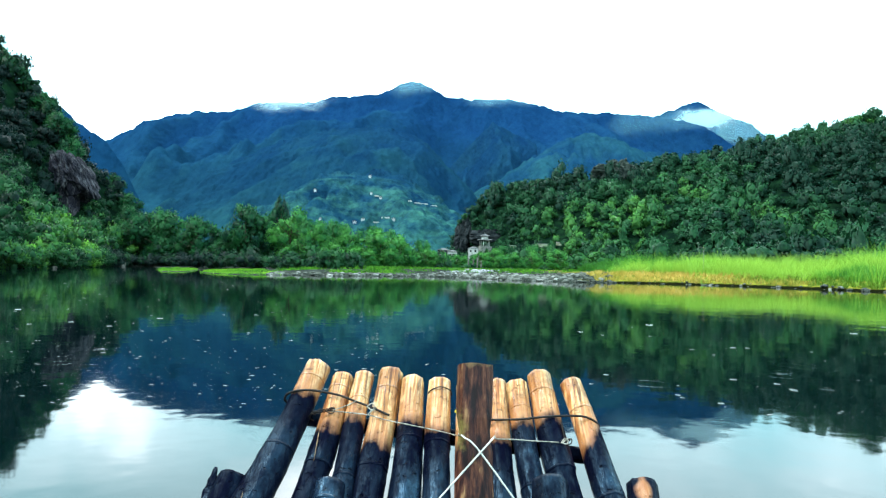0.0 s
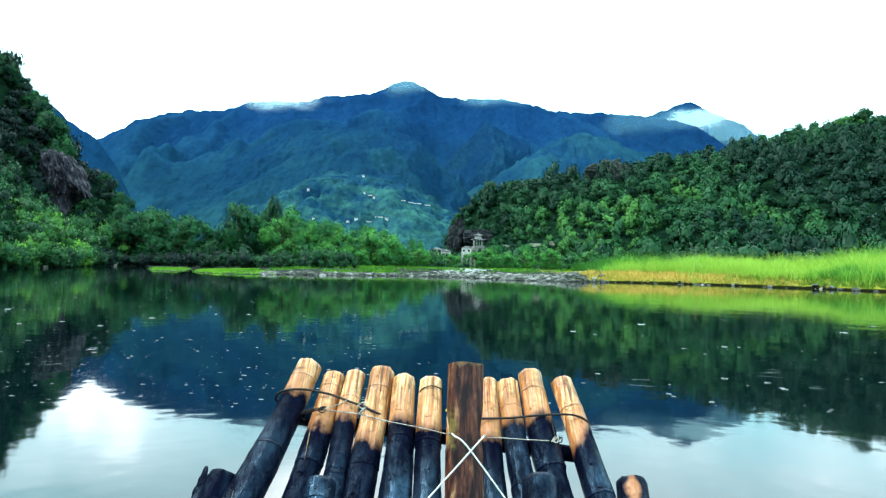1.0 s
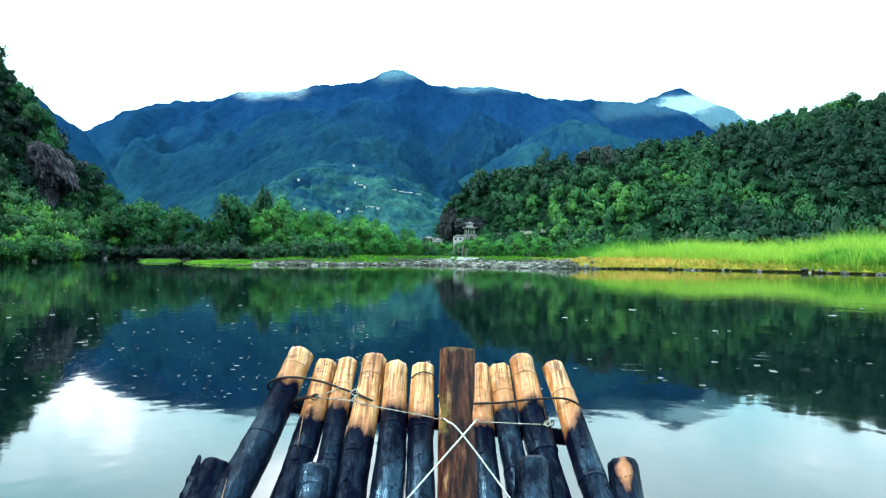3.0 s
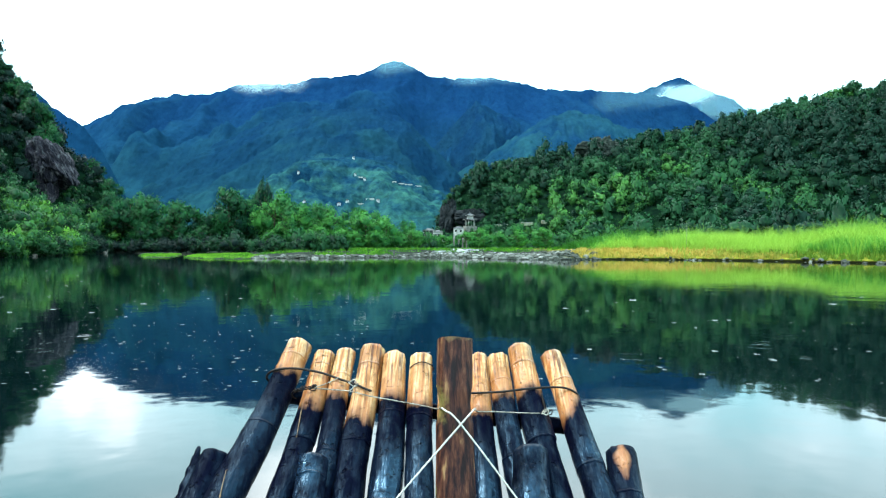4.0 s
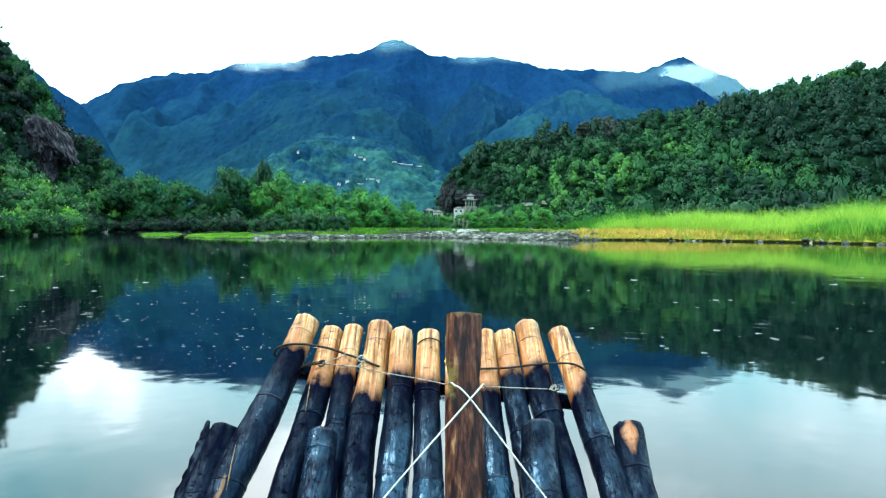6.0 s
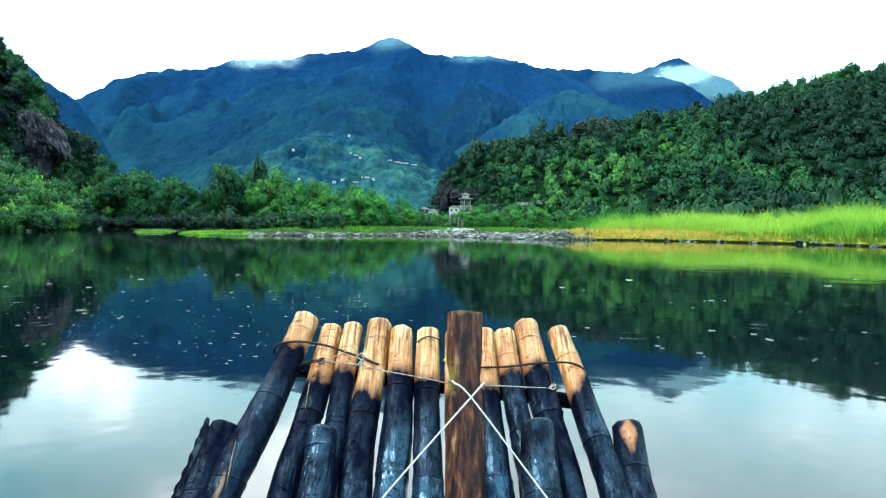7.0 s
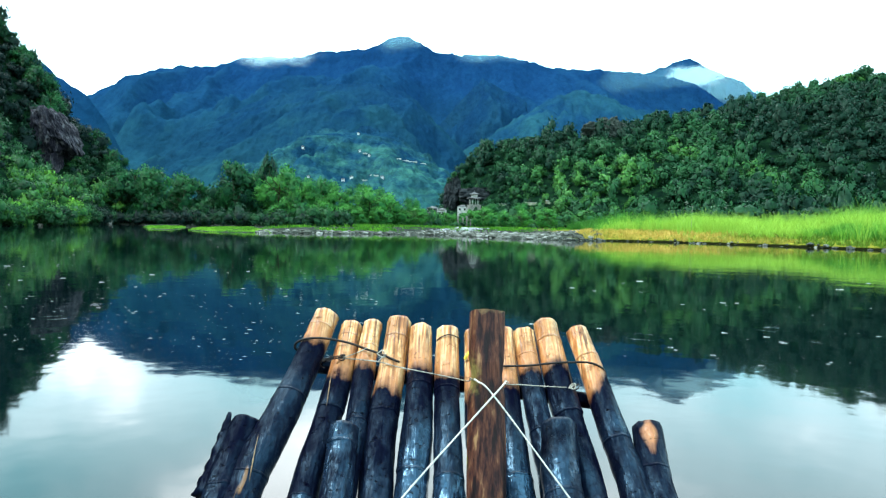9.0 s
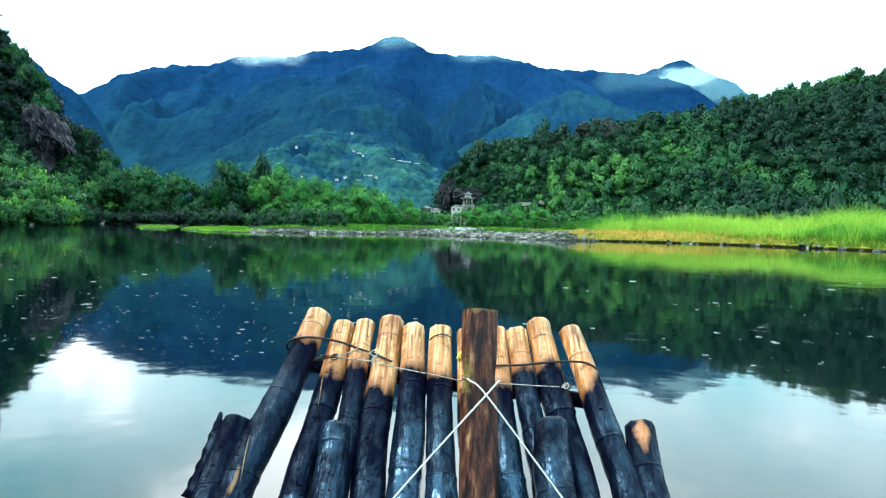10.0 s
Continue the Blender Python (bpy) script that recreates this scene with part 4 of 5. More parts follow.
# ---------------------------------------------------------------- grass and stones
def blades(rng, x, y, z, count, h_lo, h_hi, width, lean, tint, grow=1.0):
    """Tufts of tapering, bending blades at the given feet."""
    n = len(x) * count
    bx = np.repeat(x, count) + rng.normal(size=n) * 0.12
    by = np.repeat(y, count) + rng.normal(size=n) * 0.12
    bz = np.repeat(z, count)
    h = rng.uniform(h_lo, h_hi, n) * np.repeat(rng.uniform(0.75, 1.15, len(x)) * grow, count)
    a = rng.uniform(0, 2 * np.pi, n)
    dx, dy = np.cos(a), np.sin(a)
    b = rng.uniform(0, 2 * np.pi, n)
    wxx, wyy = np.cos(b) * width, np.sin(b) * width
    le = lean * h * rng.uniform(0.2, 1.0, n)
    base = np.stack([bx, by, bz - 0.05], 1)
    w = np.stack([wxx, wyy, 0 * h], 1)
    mid = base + np.stack([dx * le * 0.35, dy * le * 0.35, h * 0.6], 1)
    tip = base + np.stack([dx * le, dy * le, h], 1)
    v = np.stack([base - w, base + w, mid + w * 0.8, mid - w * 0.8, tip], 1).reshape(-1, 3)
    i = np.arange(n) * 5
    f = np.concatenate([np.stack([i, i + 1, i + 2], 1), np.stack([i, i + 2, i + 3], 1), np.stack([i + 3, i + 2, i + 4], 1)])
    return v, f, np.repeat(np.repeat(tint, count), 5)


def scatter(rng, n, x0, x1, y0, y1, test):
    x, y = rng.uniform(x0, x1, n), rng.uniform(y0, y1, n)
    d = shore_distance(x, y)
    ok = test(x, y, d)
    x, y = x[ok], y[ok]
    return x, y, ground_height(x, y), d[ok]


def grass(name, data, material, label):
    ob = new(name, mesh_np(name, data[0], data[1], material, data[2]))
    return tagged(ob, label, "grass", kind="stuff")


rng = np.random.default_rng(23)
x, y, z, d = scatter(rng, 34000, 10, 75, 15, 85, lambda x, y, d: (d > 2.4 + 4.5 * smooth(29, 20, x) * fbm(x * 0.3, y * 0.3, 2, 54)) & (d < 16) & (x > 14) & (x / y < 0.95) & (fbm(x * 0.35, y * 0.35, 2, 42) > 0.3))
patch = fbm(x * 0.16, y * 0.16, 3, 41)
tn = np.clip(0.4 + (patch - 0.5) * 3.2 + (fbm(x * 0.06 + 5, y * 0.06, 2, 40) - 0.5) * 2.4 + rng.normal(size=len(x)) * 0.08, 0, 1)
tall = 0.45 + 0.75 * fbm(x * 0.3, y * 0.3, 3, 44) * smooth(3, 9, d) * smooth(12, 22, x) + 0.12 * smooth(14, 30, x) + 0.3 * smooth(29, 36, x) + 0.35 * (rng.uniform(size=len(x)) < 0.03)
tall = tall * (0.5 + 1.0 * fbm(x * 0.16 + 2, y * 0.16, 2, 39))
grass("reed_bed", blades(rng, x, y, z, 15, 0.6, 1.9, 0.016, 0.8, tn, tall), M["reed"], "tall fresh green reeds along the river bank")
x, y, z, d = scatter(rng, 34000, 8, 60, 15, 85, lambda x, y, d: (d > 0.05 + 0.9 * fbm(x * 0.6, y * 0.6, 2, 52)) & (d < 4.4 + 2.5 * smooth(29, 20, x)) & (x > 12.5) & (x / y < 0.95))
tn = np.clip(0.55 + (fbm(x * 0.2, y * 0.2, 3, 43) - 0.5) * 1.2 - 0.2 * smooth(3.0, 6.0, d) - 0.5 * smooth(22, 29, x) + rng.normal(size=len(x)) * 0.1, 0, 1)
grass("bank_grass", blades(rng, x, y, z, 6, 0.18, 0.5, 0.03, 0.8, tn), M["dry"], "short yellowing grass on the bank's edge")
px = np.concatenate([rng.normal(22.6, 1.3, 14), rng.normal(30.6, 0.8, 12), rng.uniform(19, 33, 16)])
py = np.concatenate([rng.normal(61.5, 1.0, 14), rng.normal(47.0, 0.8, 12), rng.uniform(52, 62, 16)])
grass("plume_reeds", blades(rng, px, py, ground_height(px, py), 9, 1.5, 2.4, 0.013, 0.75, np.full(len(px), 0.8)), M["reed"], "tall pale reed plumes standing over the reed bed")
x, y, z, d = scatter(rng, 26000, -58, -15.5, 55, 122, lambda x, y, d: (d > 0.15) & (d < 7) & (x > -50) & (y < 95) & (x / y < -0.27) & (fbm(x * 0.3, y * 0.3, 2, 45) > 0.3))
tn = np.clip(0.5 + rng.normal(size=len(x)) * 0.2, 0, 1)
grass("spit_grass", blades(rng, x, y, z, 6, 0.06, 0.2, 0.03, 0.6, tn + (fbm(x * 0.3, y * 0.3, 2, 46) - 0.5) * 1.2, 0.5 + fbm(x * 0.4, y * 0.4, 2, 48)), M["turf"], "short vivid green grass on the low spit")
x, y, z, d = scatter(rng, 11000, -20, 14, 58, 125, lambda x, y, d: (d > np.where(x < -5, 1.2 + 4.0 * fbm(x * 0.5, y * 0.12, 2, 53), 12)) & (fbm(x * 0.25, y * 0.25, 2, 47) > np.where(x < -5, 0.46, 0.48)))
tn = np.clip(0.5 + rng.normal(size=len(x)) * 0.25, 0, 1)
grass("shoal_grass", blades(rng, x, y, z, 6, 0.12, 0.45, 0.03, 0.6, tn - 0.3), M["turf"], "green grass tufts behind the gravel")

sv, sf = ICO1
V, Fc, n0 = [], [], 0
x, y, z, d = scatter(rng, 17000, -19, 34, 40, 110, lambda x, y, d: (d > -0.6) & (d < np.where(x > 14, 0.4, np.interp(x, [-6, 0], [3.2, 9]))) & (x / y > -0.29) & ((x < 14) | (fbm(x * 1.5, y * 1.5, 2, 49) > np.interp(x, [14, 24], [0.25, 0.45]))))
for px, py, pz in zip(x, y, z):
    r = (0.06 + 0.28 * rng.uniform() ** 2.6) * (0.6 if 14 < px < 27 else 1.0)
    v = sv * rng.uniform(0.75, 1.2, (len(sv), 1)) * [r * rng.uniform(0.9, 1.5), r * rng.uniform(0.9, 1.4), r * 0.6] + [px, py, max(pz, -0.05) + r * 0.2]
    V.append(v)
    Fc.append(sf + n0)
    n0 += len(v)
tagged(new("river_stones", mesh_np("river_stones", np.concatenate(V), np.concatenate(Fc), M["stone"])), "grey and pale rounded river stones on the shoal", "stones", kind="stuff")


# ---------------------------------------------------------------- bamboo raft
raft = thing("bamboo_raft", "charred bamboo raft with pale upturned pole ends, wired together", "raft")


def log_path(tip, low):
    """The line along a pole's middle: the straight upturned nose, the bend, and the flat deck."""
    tip, low = np.array(tip, float), np.array(low, float)
    tip = tip + (low - tip) / np.linalg.norm(low - tip) * np.array((0, 0.03, 0.03))
    nose = [tip + (low - tip) * t for t in np.linspace(0, 1, 26)]
    x0, y0, z0 = low
    drift = (low[0] - tip[0]) * 0.25
    bend = []
    for t in np.linspace(0.06, 1, 16):
        bend.append((x0 + drift * t, y0 - 0.5 * t, z0 - 0.785 * 0.5 * (t - t * t / 2)))
    xe, ye, ze = bend[-1]
    deck = [(xe, ye - 4.2 * t, ze) for t in np.linspace(0.03, 1, 28)]
    return np.array(nose + bend + deck)


def facet(a, sides=8):
    """Cross-section of a shaved pole: nearly flat sides, softened edges."""
    step = 2 * np.pi / sides
    return 1 + 1.0 * (np.cos(step / 2) / np.cos((a % step) - step / 2) - 0.96)


def bamboo(name, tip, low, r_tip, r_low, char, rng, stub=False, label="", patch=0.0, sky_sheen=1.0, slant=0.0):
    top = log_path(tip, low)
    if stub:
        top = top[:60]
    s = np.concatenate([[0], np.cumsum(np.linalg.norm(np.diff(top, axis=0), axis=1))])
    dense = np.concatenate([np.arange(0, 1.4, 0.012), np.arange(1.4, s[-1], 0.12)])
    top = np.stack([np.interp(dense, s, top[:, a]) for a in range(3)], 1)
    r = np.interp(dense, [0, 0.3, 0.66, 1.6], [r_tip, r_tip * 0.45 + r_low * 0.6, r_low * 1.11, r_low * 1.16])
    first, gap = rng.uniform(0.05, 0.3), rng.uniform(0.29, 0.36)
    node = np.abs((dense - first + gap / 2) % gap - gap / 2)
    r = r * (1 + (0.022 - 0.014 * smooth(char, char + 0.05, dense)) * np.exp(-(node / 0.009) ** 2) - 0.02 * np.exp(-((node - 0.026) / 0.016) ** 2))
    r = r * (1 + 0.022 * np.sin(dense * rng.uniform(5, 9) + rng.uniform(0, 6)))
    span = np.floor((dense - first) / gap).astype(int) + 1
    girth, flat_at = rng.uniform(-0.05, 0.05, 20), rng.uniform(0.6, 2.5, 20)
    r = r * (1 + girth[span] * smooth(char, char + 0.1, dense))
    lumps = fbm(dense * 14, dense * 0 + rng.uniform(0, 50), 3, 7) - 0.5
    r = r * (1 + 0.11 * lumps * smooth(char, char + 0.15, dense))
    sway = 0.006 * np.sin(dense * rng.uniform(4, 8) + rng.uniform(0, 6))
    centre = top.copy()
    centre[:, 0] += sway
    phase, amp, k1 = rng.uniform(0, 6.28), rng.uniform(0.02, 0.036), rng.integers(5, 8)
    v, f = tube(centre, r, 24, False, lambda i, a: facet(a + phase) + 0.4 * amp * np.cos(k1 * a + phase) + 0.012 * np.sin(3 * a + phase * 2 + dense[i] * 6) - 0.05 * np.clip(np.cos(a - flat_at[span[i]]), 0, 1) ** 6 + 0.05 * (vnoise(a * 3 + phase, dense[i] * 22 + 0 * a, 5) - 0.5) * smooth(char, char + 0.1, dense)[i])
    # cut end: a rim, a short hollow and the first knot's wall
    sides = 24
    ring = v[:sides]
    cen = centre[0]
    inner = cen + (ring - cen) * 0.76
    deep = inner - (centre[0] - centre[4]) * 0.9
    jag = rng.uniform(-0.0018, 0.0018, (sides, 1)) * np.array([[0, 0.787, 0.617]])
    v[:sides] = ring + jag
    n0 = len(v)
    v = np.concatenate([v, inner + jag, deep, [deep.mean(0)]])
    js = np.arange(sides)
    jn = (js + 1) % sides
    extra = [np.stack([js, n0 + js, n0 + jn], 1), np.stack([js, n0 + jn, jn], 1),
             np.stack([n0 + js, n0 + sides + js, n0 + sides + jn], 1), np.stack([n0 + js, n0 + sides + jn, n0 + jn], 1),
             np.stack([n0 + sides + js, np.full(sides, n0 + 2 * sides), n0 + sides + jn], 1)]
    f = np.concatenate([f, *extra])
    # the far end, closed
    last = (len(dense) - 1) * sides
    v = np.concatenate([v, centre[-1:]])
    f = np.concatenate([f, np.stack([last + js, last + jn, np.full(sides, len(v) - 1)], 1)])
    me = mesh_np(name, v, f, M["bamboo"], shade=True)
    burn = np.concatenate([np.repeat(dense, sides), np.zeros(2 * sides + 1), [dense[-1]]]) - char + 0.5
    burn[:len(dense) * sides] -= slant * np.tile(np.cos(np.arange(sides) / sides * 2 * np.pi), len(dense))
    if patch:
        round_off = np.abs(np.sin((np.arange(sides) / sides * 2 * np.pi - np.pi * 0.46) / 2))
        burn[:len(dense) * sides] += patch * np.tile(round_off, len(dense)) + 0.12 * np.repeat(np.exp(-(dense / 0.025) ** 2), sides)
        burn[len(dense) * sides:] = 0.9
        me.attributes.new("scorch", "FLOAT", "POINT").data.foreach_set("value", np.ones(len(v), np.float32))
    rings = np.concatenate([np.repeat((dense - first) / gap, sides), np.full(2 * sides + 1, 0.5), [0.5]])
    me.attributes.new("ring", "FLOAT", "POINT").data.foreach_set("value", rings.astype(np.float32))
    me.attributes.new("burn", "FLOAT", "POINT").data.foreach_set("value", burn.astype(np.float32))
    me.attributes.new("sky_sheen", "FLOAT", "POINT").data.foreach_set("value", np.full(len(v), sky_sheen, np.float32))
    return part(name, me, None, raft, label)


rng = np.random.default_rng(3)
# tip x, tip y, tip z, low x, tip radius, low radius, length of the pale end, painted sky sheen on the char
POLES = [(-0.521, 2.460, 0.656, -0.651, 0.0480, 0.052, 0.155, 0.4), (-0.422, 2.422, 0.626, -0.476, 0.0378, 0.043, 0.24, 0.55), (-0.342, 2.431, 0.633, -0.374, 0.0348, 0.041, 0.215, 0.75),
         (-0.258, 2.442, 0.642, -0.275, 0.0445, 0.045, 0.33, 0.6), (-0.165, 2.415, 0.621, -0.171, 0.0419, 0.045, 0.205, 0.9), (-0.071, 2.411, 0.617, -0.059, 0.0397, 0.047, 0.225, 1.15),
         (0.023, 2.404, 0.612, 0.047, 0.0386, 0.043, 0.3, 0.9), (0.134, 2.411, 0.617, 0.147, 0.0376, 0.041, 0.27, 1.1), (0.211, 2.411, 0.617, 0.245, 0.0376, 0.041, 0.19, 1.1),
         (0.293, 2.444, 0.644, 0.350, 0.0435, 0.046, 0.22, 0.8), (0.401, 2.419, 0.624, 0.494, 0.0409, 0.044, 0.25, 0.8)]
for tx, ty, tz, lx, r0, r1, char, sky_sheen in POLES:
    bamboo("bamboo_pole", (tx, ty, tz), (lx, 1.931, 0.241), r0, r1, char, rng, label="bamboo pole, pale at the tip and charred black behind", sky_sheen=sky_sheen, slant=0.055 if tx > 0.39 else 0.0)
STUBS = [(-0.705, 2.085, 0.362, -0.722, 0.047, 0.058, -0.2, 0.45), (-0.386, 2.01, 0.375, -0.376, 0.046, 0.05, -0.2, 0.95), (0.279, 2.025, 0.39, 0.269, 0.055, 0.056, -0.2, 1.0),
         (0.578, 2.096, 0.371, 0.566, 0.0455, 0.05, 0.13, 0.7)]
for tx, ty, tz, lx, r0, r1, char, sky_sheen in STUBS:
    dy = 0.17 if ty > 2.05 else 0.15
    bamboo("bamboo_stub", (tx, ty, tz), (lx, ty - dy, tz - dy * 0.785), r0, r1, char, rng, True, "short charred bamboo pole with a rough cut end", 0.3 if char > 0 else 0.0, sky_sheen)

# cross bar under the poles
v, f = tube(spline([(-0.561, 2.342, 0.474), (-0.048, 2.295, 0.431), (0.45, 2.236, 0.391)], 24), np.full(24, 0.028), 12)
me = mesh_np("cross_bar", v, f, M["bamboo"], shade=True)
me.attributes.new("burn", "FLOAT", "POINT").data.foreach_set("value", np.full(len(v), 0.9, np.float32))
me.attributes.new("sky_sheen", "FLOAT", "POINT").data.foreach_set("value", np.full(len(v), 0.3, np.float32))
part("cross_bar", me, None, raft, "black charred cross bar")

# the post
bm = bmesh.new()
rings = []
for q, (zz, hw, hd, ox) in enumerate(((0.10, 0.0565, 0.034, 0.004), (0.3, 0.0555, 0.034, 0.002), (0.5, 0.053, 0.034, 0.0), (0.53, 0.046, 0.033, 0.001), (0.56, 0.0445, 0.033, 0.001), (0.6, 0.051, 0.037, 0.0), (0.62, 0.052, 0.037, 0.0),
                                      (0.72, 0.0515, 0.037, 0.001), (0.737, 0.051, 0.036, 0.001))):
    yy = 1.85 + (zz - 0.4) * 0.2
    ring = []
    for a in range(20):
        ang = a / 20 * 2 * math.pi
        cx, cy = math.cos(ang), math.sin(ang)
        k2 = (abs(cx) ** 3.2 + abs(cy) ** 3.2) ** (-1 / 3.2)
        wob = 1 + 0.03 * math.sin(ang * 5 + zz * 9)
        top_cut = (0.0015 * math.sin(ang * 3 + 1) - 0.012 * cy) if zz > 0.73 else 0
        ring.append(bm.verts.new((0.041 + ox + hw * cx * k2 * wob, yy + hd * cy * k2 * wob, zz + top_cut)))
    rings.append(ring)
for r0, r1 in zip(rings, rings[1:]):
    for a in range(20):
        bm.faces.new((r0[a], r0[(a + 1) % 20], r1[(a + 1) % 20], r1[a]))
bm.faces.new(rings[-1])
bm.faces.new(rings[0][::-1])
part("post", bm, M["post"], raft, "upright dark brown weathered wooden post")


def strand(name, pts, r, material, label, n=60, sides=8):
    v, f = tube(spline(pts, n), np.full(n, r), sides)
    return part(name, mesh_np(name, v, f, material, shade=True), None, raft, label)


strand("dark_wire", [(-0.574, 2.331, 0.517), (-0.613, 2.309, 0.537), (-0.605, 2.295, 0.564), (-0.562, 2.280, 0.581), (-0.502, 2.277, 0.583), (-0.421, 2.270, 0.571), (-0.360, 2.257, 0.554),
                     (-0.298, 2.233, 0.539), (-0.235, 2.206, 0.520)], 0.0042, M["wire_dark"], "dark rusted wire looped round the outer pole")
strand("dark_wire", [(0.08, 2.206, 0.512), (0.117, 2.206, 0.514), (0.203, 2.209, 0.517), (0.280, 2.211, 0.526), (0.348, 2.219, 0.530), (0.416, 2.219, 0.530), (0.454, 2.218, 0.517),
                     (0.474, 2.231, 0.495), (0.471, 2.264, 0.464)], 0.0038, M["wire_dark"], "dark rusted wire looped round the outer pole")
strand("pale_wire", [(-0.445, 2.222, 0.526), (-0.373, 2.218, 0.523), (-0.301, 2.207, 0.518), (-0.235, 2.186, 0.507), (-0.158, 2.175, 0.496), (-0.064, 2.159, 0.483), (-0.005, 2.08, 0.49),
                     (-0.004, 1.93, 0.535), (-0.002, 1.84, 0.552)], 0.0021, M["wire_pale"], "thin pale galvanised wire")
strand("pale_wire", [(0.1, 1.84, 0.546), (0.103, 1.95, 0.525), (0.12, 2.1, 0.478), (0.178, 2.144, 0.466), (0.252, 2.135, 0.465), (0.325, 2.131, 0.464)], 0.002, M["wire_pale"],
       "thin pale galvanised wire")


def curl(x, y, z, r, turns, tilt):
    """A twisted loop of wire lying on the sloping nose."""
    out = []
    for q in range(int(turns * 8) + 1):
        a = q / 8 * 2 * math.pi
        d = r * 0.9 * math.sin(a + tilt)
        out.append((x + r * math.cos(a) + 0.006 * q / 8, y + 0.787 * d, z + 0.617 * d + 0.004 * math.sin(a * 2)))
    return out


strand("wire_knot", curl(-0.44, 2.212, 0.529, 0.012, 1.4, 0.3), 0.0018, M["wire_dark"], "twisted dark wire knot", 70)
strand("wire_knot", curl(0.353, 2.15, 0.46, 0.011, 1.6, 0.8), 0.0019, M["wire_dark"], "twisted dark wire knot", 60)
strand("wire_knot", curl(-0.477, 2.207, 0.527, 0.009, 1.2, 0.9), 0.0017, M["wire_dark"], "twisted wire knot", 60)
strand("wire_knot", [(-0.43, 2.213, 0.53), (-0.393, 2.222, 0.541), (-0.361, 2.238, 0.554), (-0.352, 2.246, 0.56)], 0.0017, M["wire_pale"], "bent wire end", 20)
strand("wire_knot", curl(-0.303, 2.226, 0.543, 0.014, 1.1, 0.0) + [(-0.308, 2.19, 0.522)], 0.0021, M["wire_pale"], "twisted pale wire knot", 60)
strand("wire_knot", curl(0.337, 2.127, 0.467, 0.01, 1.6, 0.5), 0.0021, M["wire_pale"], "twisted pale wire knot", 60)



def twist(a, b, r, turns, phase):
    a, b = np.array(a), np.array(b)
    return [tuple(a + (b - a) * t + r * np.array((0.0, math.cos(t * turns * 6.283 + phase), math.sin(t * turns * 6.283 + phase)))) for t in np.linspace(0, 1, int(turns * 8))]


for q in range(2):
    strand("wire_twist", twist((-0.497, 2.204, 0.522), (-0.424, 2.216, 0.535), 0.0048, 4, q * 3.14), 0.0021, M["wire_dark"], "dark wire ends twisted together", 90, 6)
    strand("wire_twist", twist((0.342, 2.205, 0.51), (0.349, 2.15, 0.455), 0.004, 3, q * 3.14), 0.0021, M["wire_dark"], "dark wire ends twisted together", 70, 6)
strand("wire_loop", [(-0.497, 2.204, 0.522), (-0.507, 2.214, 0.508), (-0.505, 2.232, 0.494), (-0.498, 2.244, 0.486)], 0.0021, M["wire_dark"], "dark wire end hooked round the bar", 24)

# the split strip standing off the outer stub
v, f = tube(spline([(-0.772, 2.082, 0.37), (-0.770, 2.03, 0.32), (-0.772, 1.95, 0.25), (-0.775, 1.86, 0.19)], 24), np.interp(np.linspace(0, 1, 24), [0, 0.1, 0.35, 1], [0.005, 0.01, 0.019, 0.034]), 10,
            True, lambda i, a: 1 - 0.45 * np.abs(np.sin(a)) + 0.12 * np.sin(i * 1.7 + a * 2))
me = mesh_np("split_strip", v, f, M["bamboo"], shade=True)
me.attributes.new("burn", "FLOAT", "POINT").data.foreach_set("value", np.full(len(v), 0.8, np.float32))
me.attributes.new("sky_sheen", "FLOAT", "POINT").data.foreach_set("value", np.full(len(v), 0.4, np.float32))
part("split_strip", me, None, raft, "charred splinter split off a pole")

# pale slivers where the char has peeled off
def peel(points, width):
    v, f = tube(spline(points, 20), width * np.sin(np.linspace(0.12, np.pi - 0.12, 20)) * (1 + 0.3 * np.sin(np.arange(20) * 2.1)), 6)
    part("peeled_sliver", mesh_np("peeled_sliver", v, f, M["sliver"], shade=True), None, raft, "pale yellow sliver of bare bamboo")


peel([(-0.6456, 1.9649, 0.3376), (-0.6435, 1.9222, 0.3033), (-0.6392, 1.8745, 0.2665), (-0.636, 1.84, 0.24)], 0.0023)
peel([(-0.4621, 2.1836, 0.4907), (-0.4591, 2.1249, 0.449), (-0.4561, 2.0606, 0.4029)], 0.002)

# crossed string round the post, tied back to the deck
strand("white_string", [(0.004, 1.84, 0.553), (0.012, 1.822, 0.551), (0.056, 1.80, 0.518), (0.22, 1.74, 0.316), (0.36, 1.69, 0.145), (0.405, 1.67, 0.13)], 0.0026, M["string"], "taut white string", 50)
strand("white_string", [(0.094, 1.84, 0.549), (0.088, 1.822, 0.547), (0.056, 1.797, 0.518), (-0.134, 1.74, 0.316), (-0.29, 1.69, 0.145), (-0.335, 1.67, 0.13)], 0.0026, M["string"], "taut white string", 50)
strand("pole_binding", [(-0.110, 2.340, 0.562), (-0.103, 2.319, 0.584), (-0.068, 2.315, 0.600), (-0.032, 2.323, 0.587), (-0.026, 2.344, 0.565)], 0.0022, M["wire_dark"], "thin wire binding round a pole", 30)
strand("twine", [(-0.010, 2.246, 0.527), (-0.002, 2.243, 0.543), (0.008, 2.255, 0.552)], 0.006, M["yellow"], "scrap of yellow twine", 16)


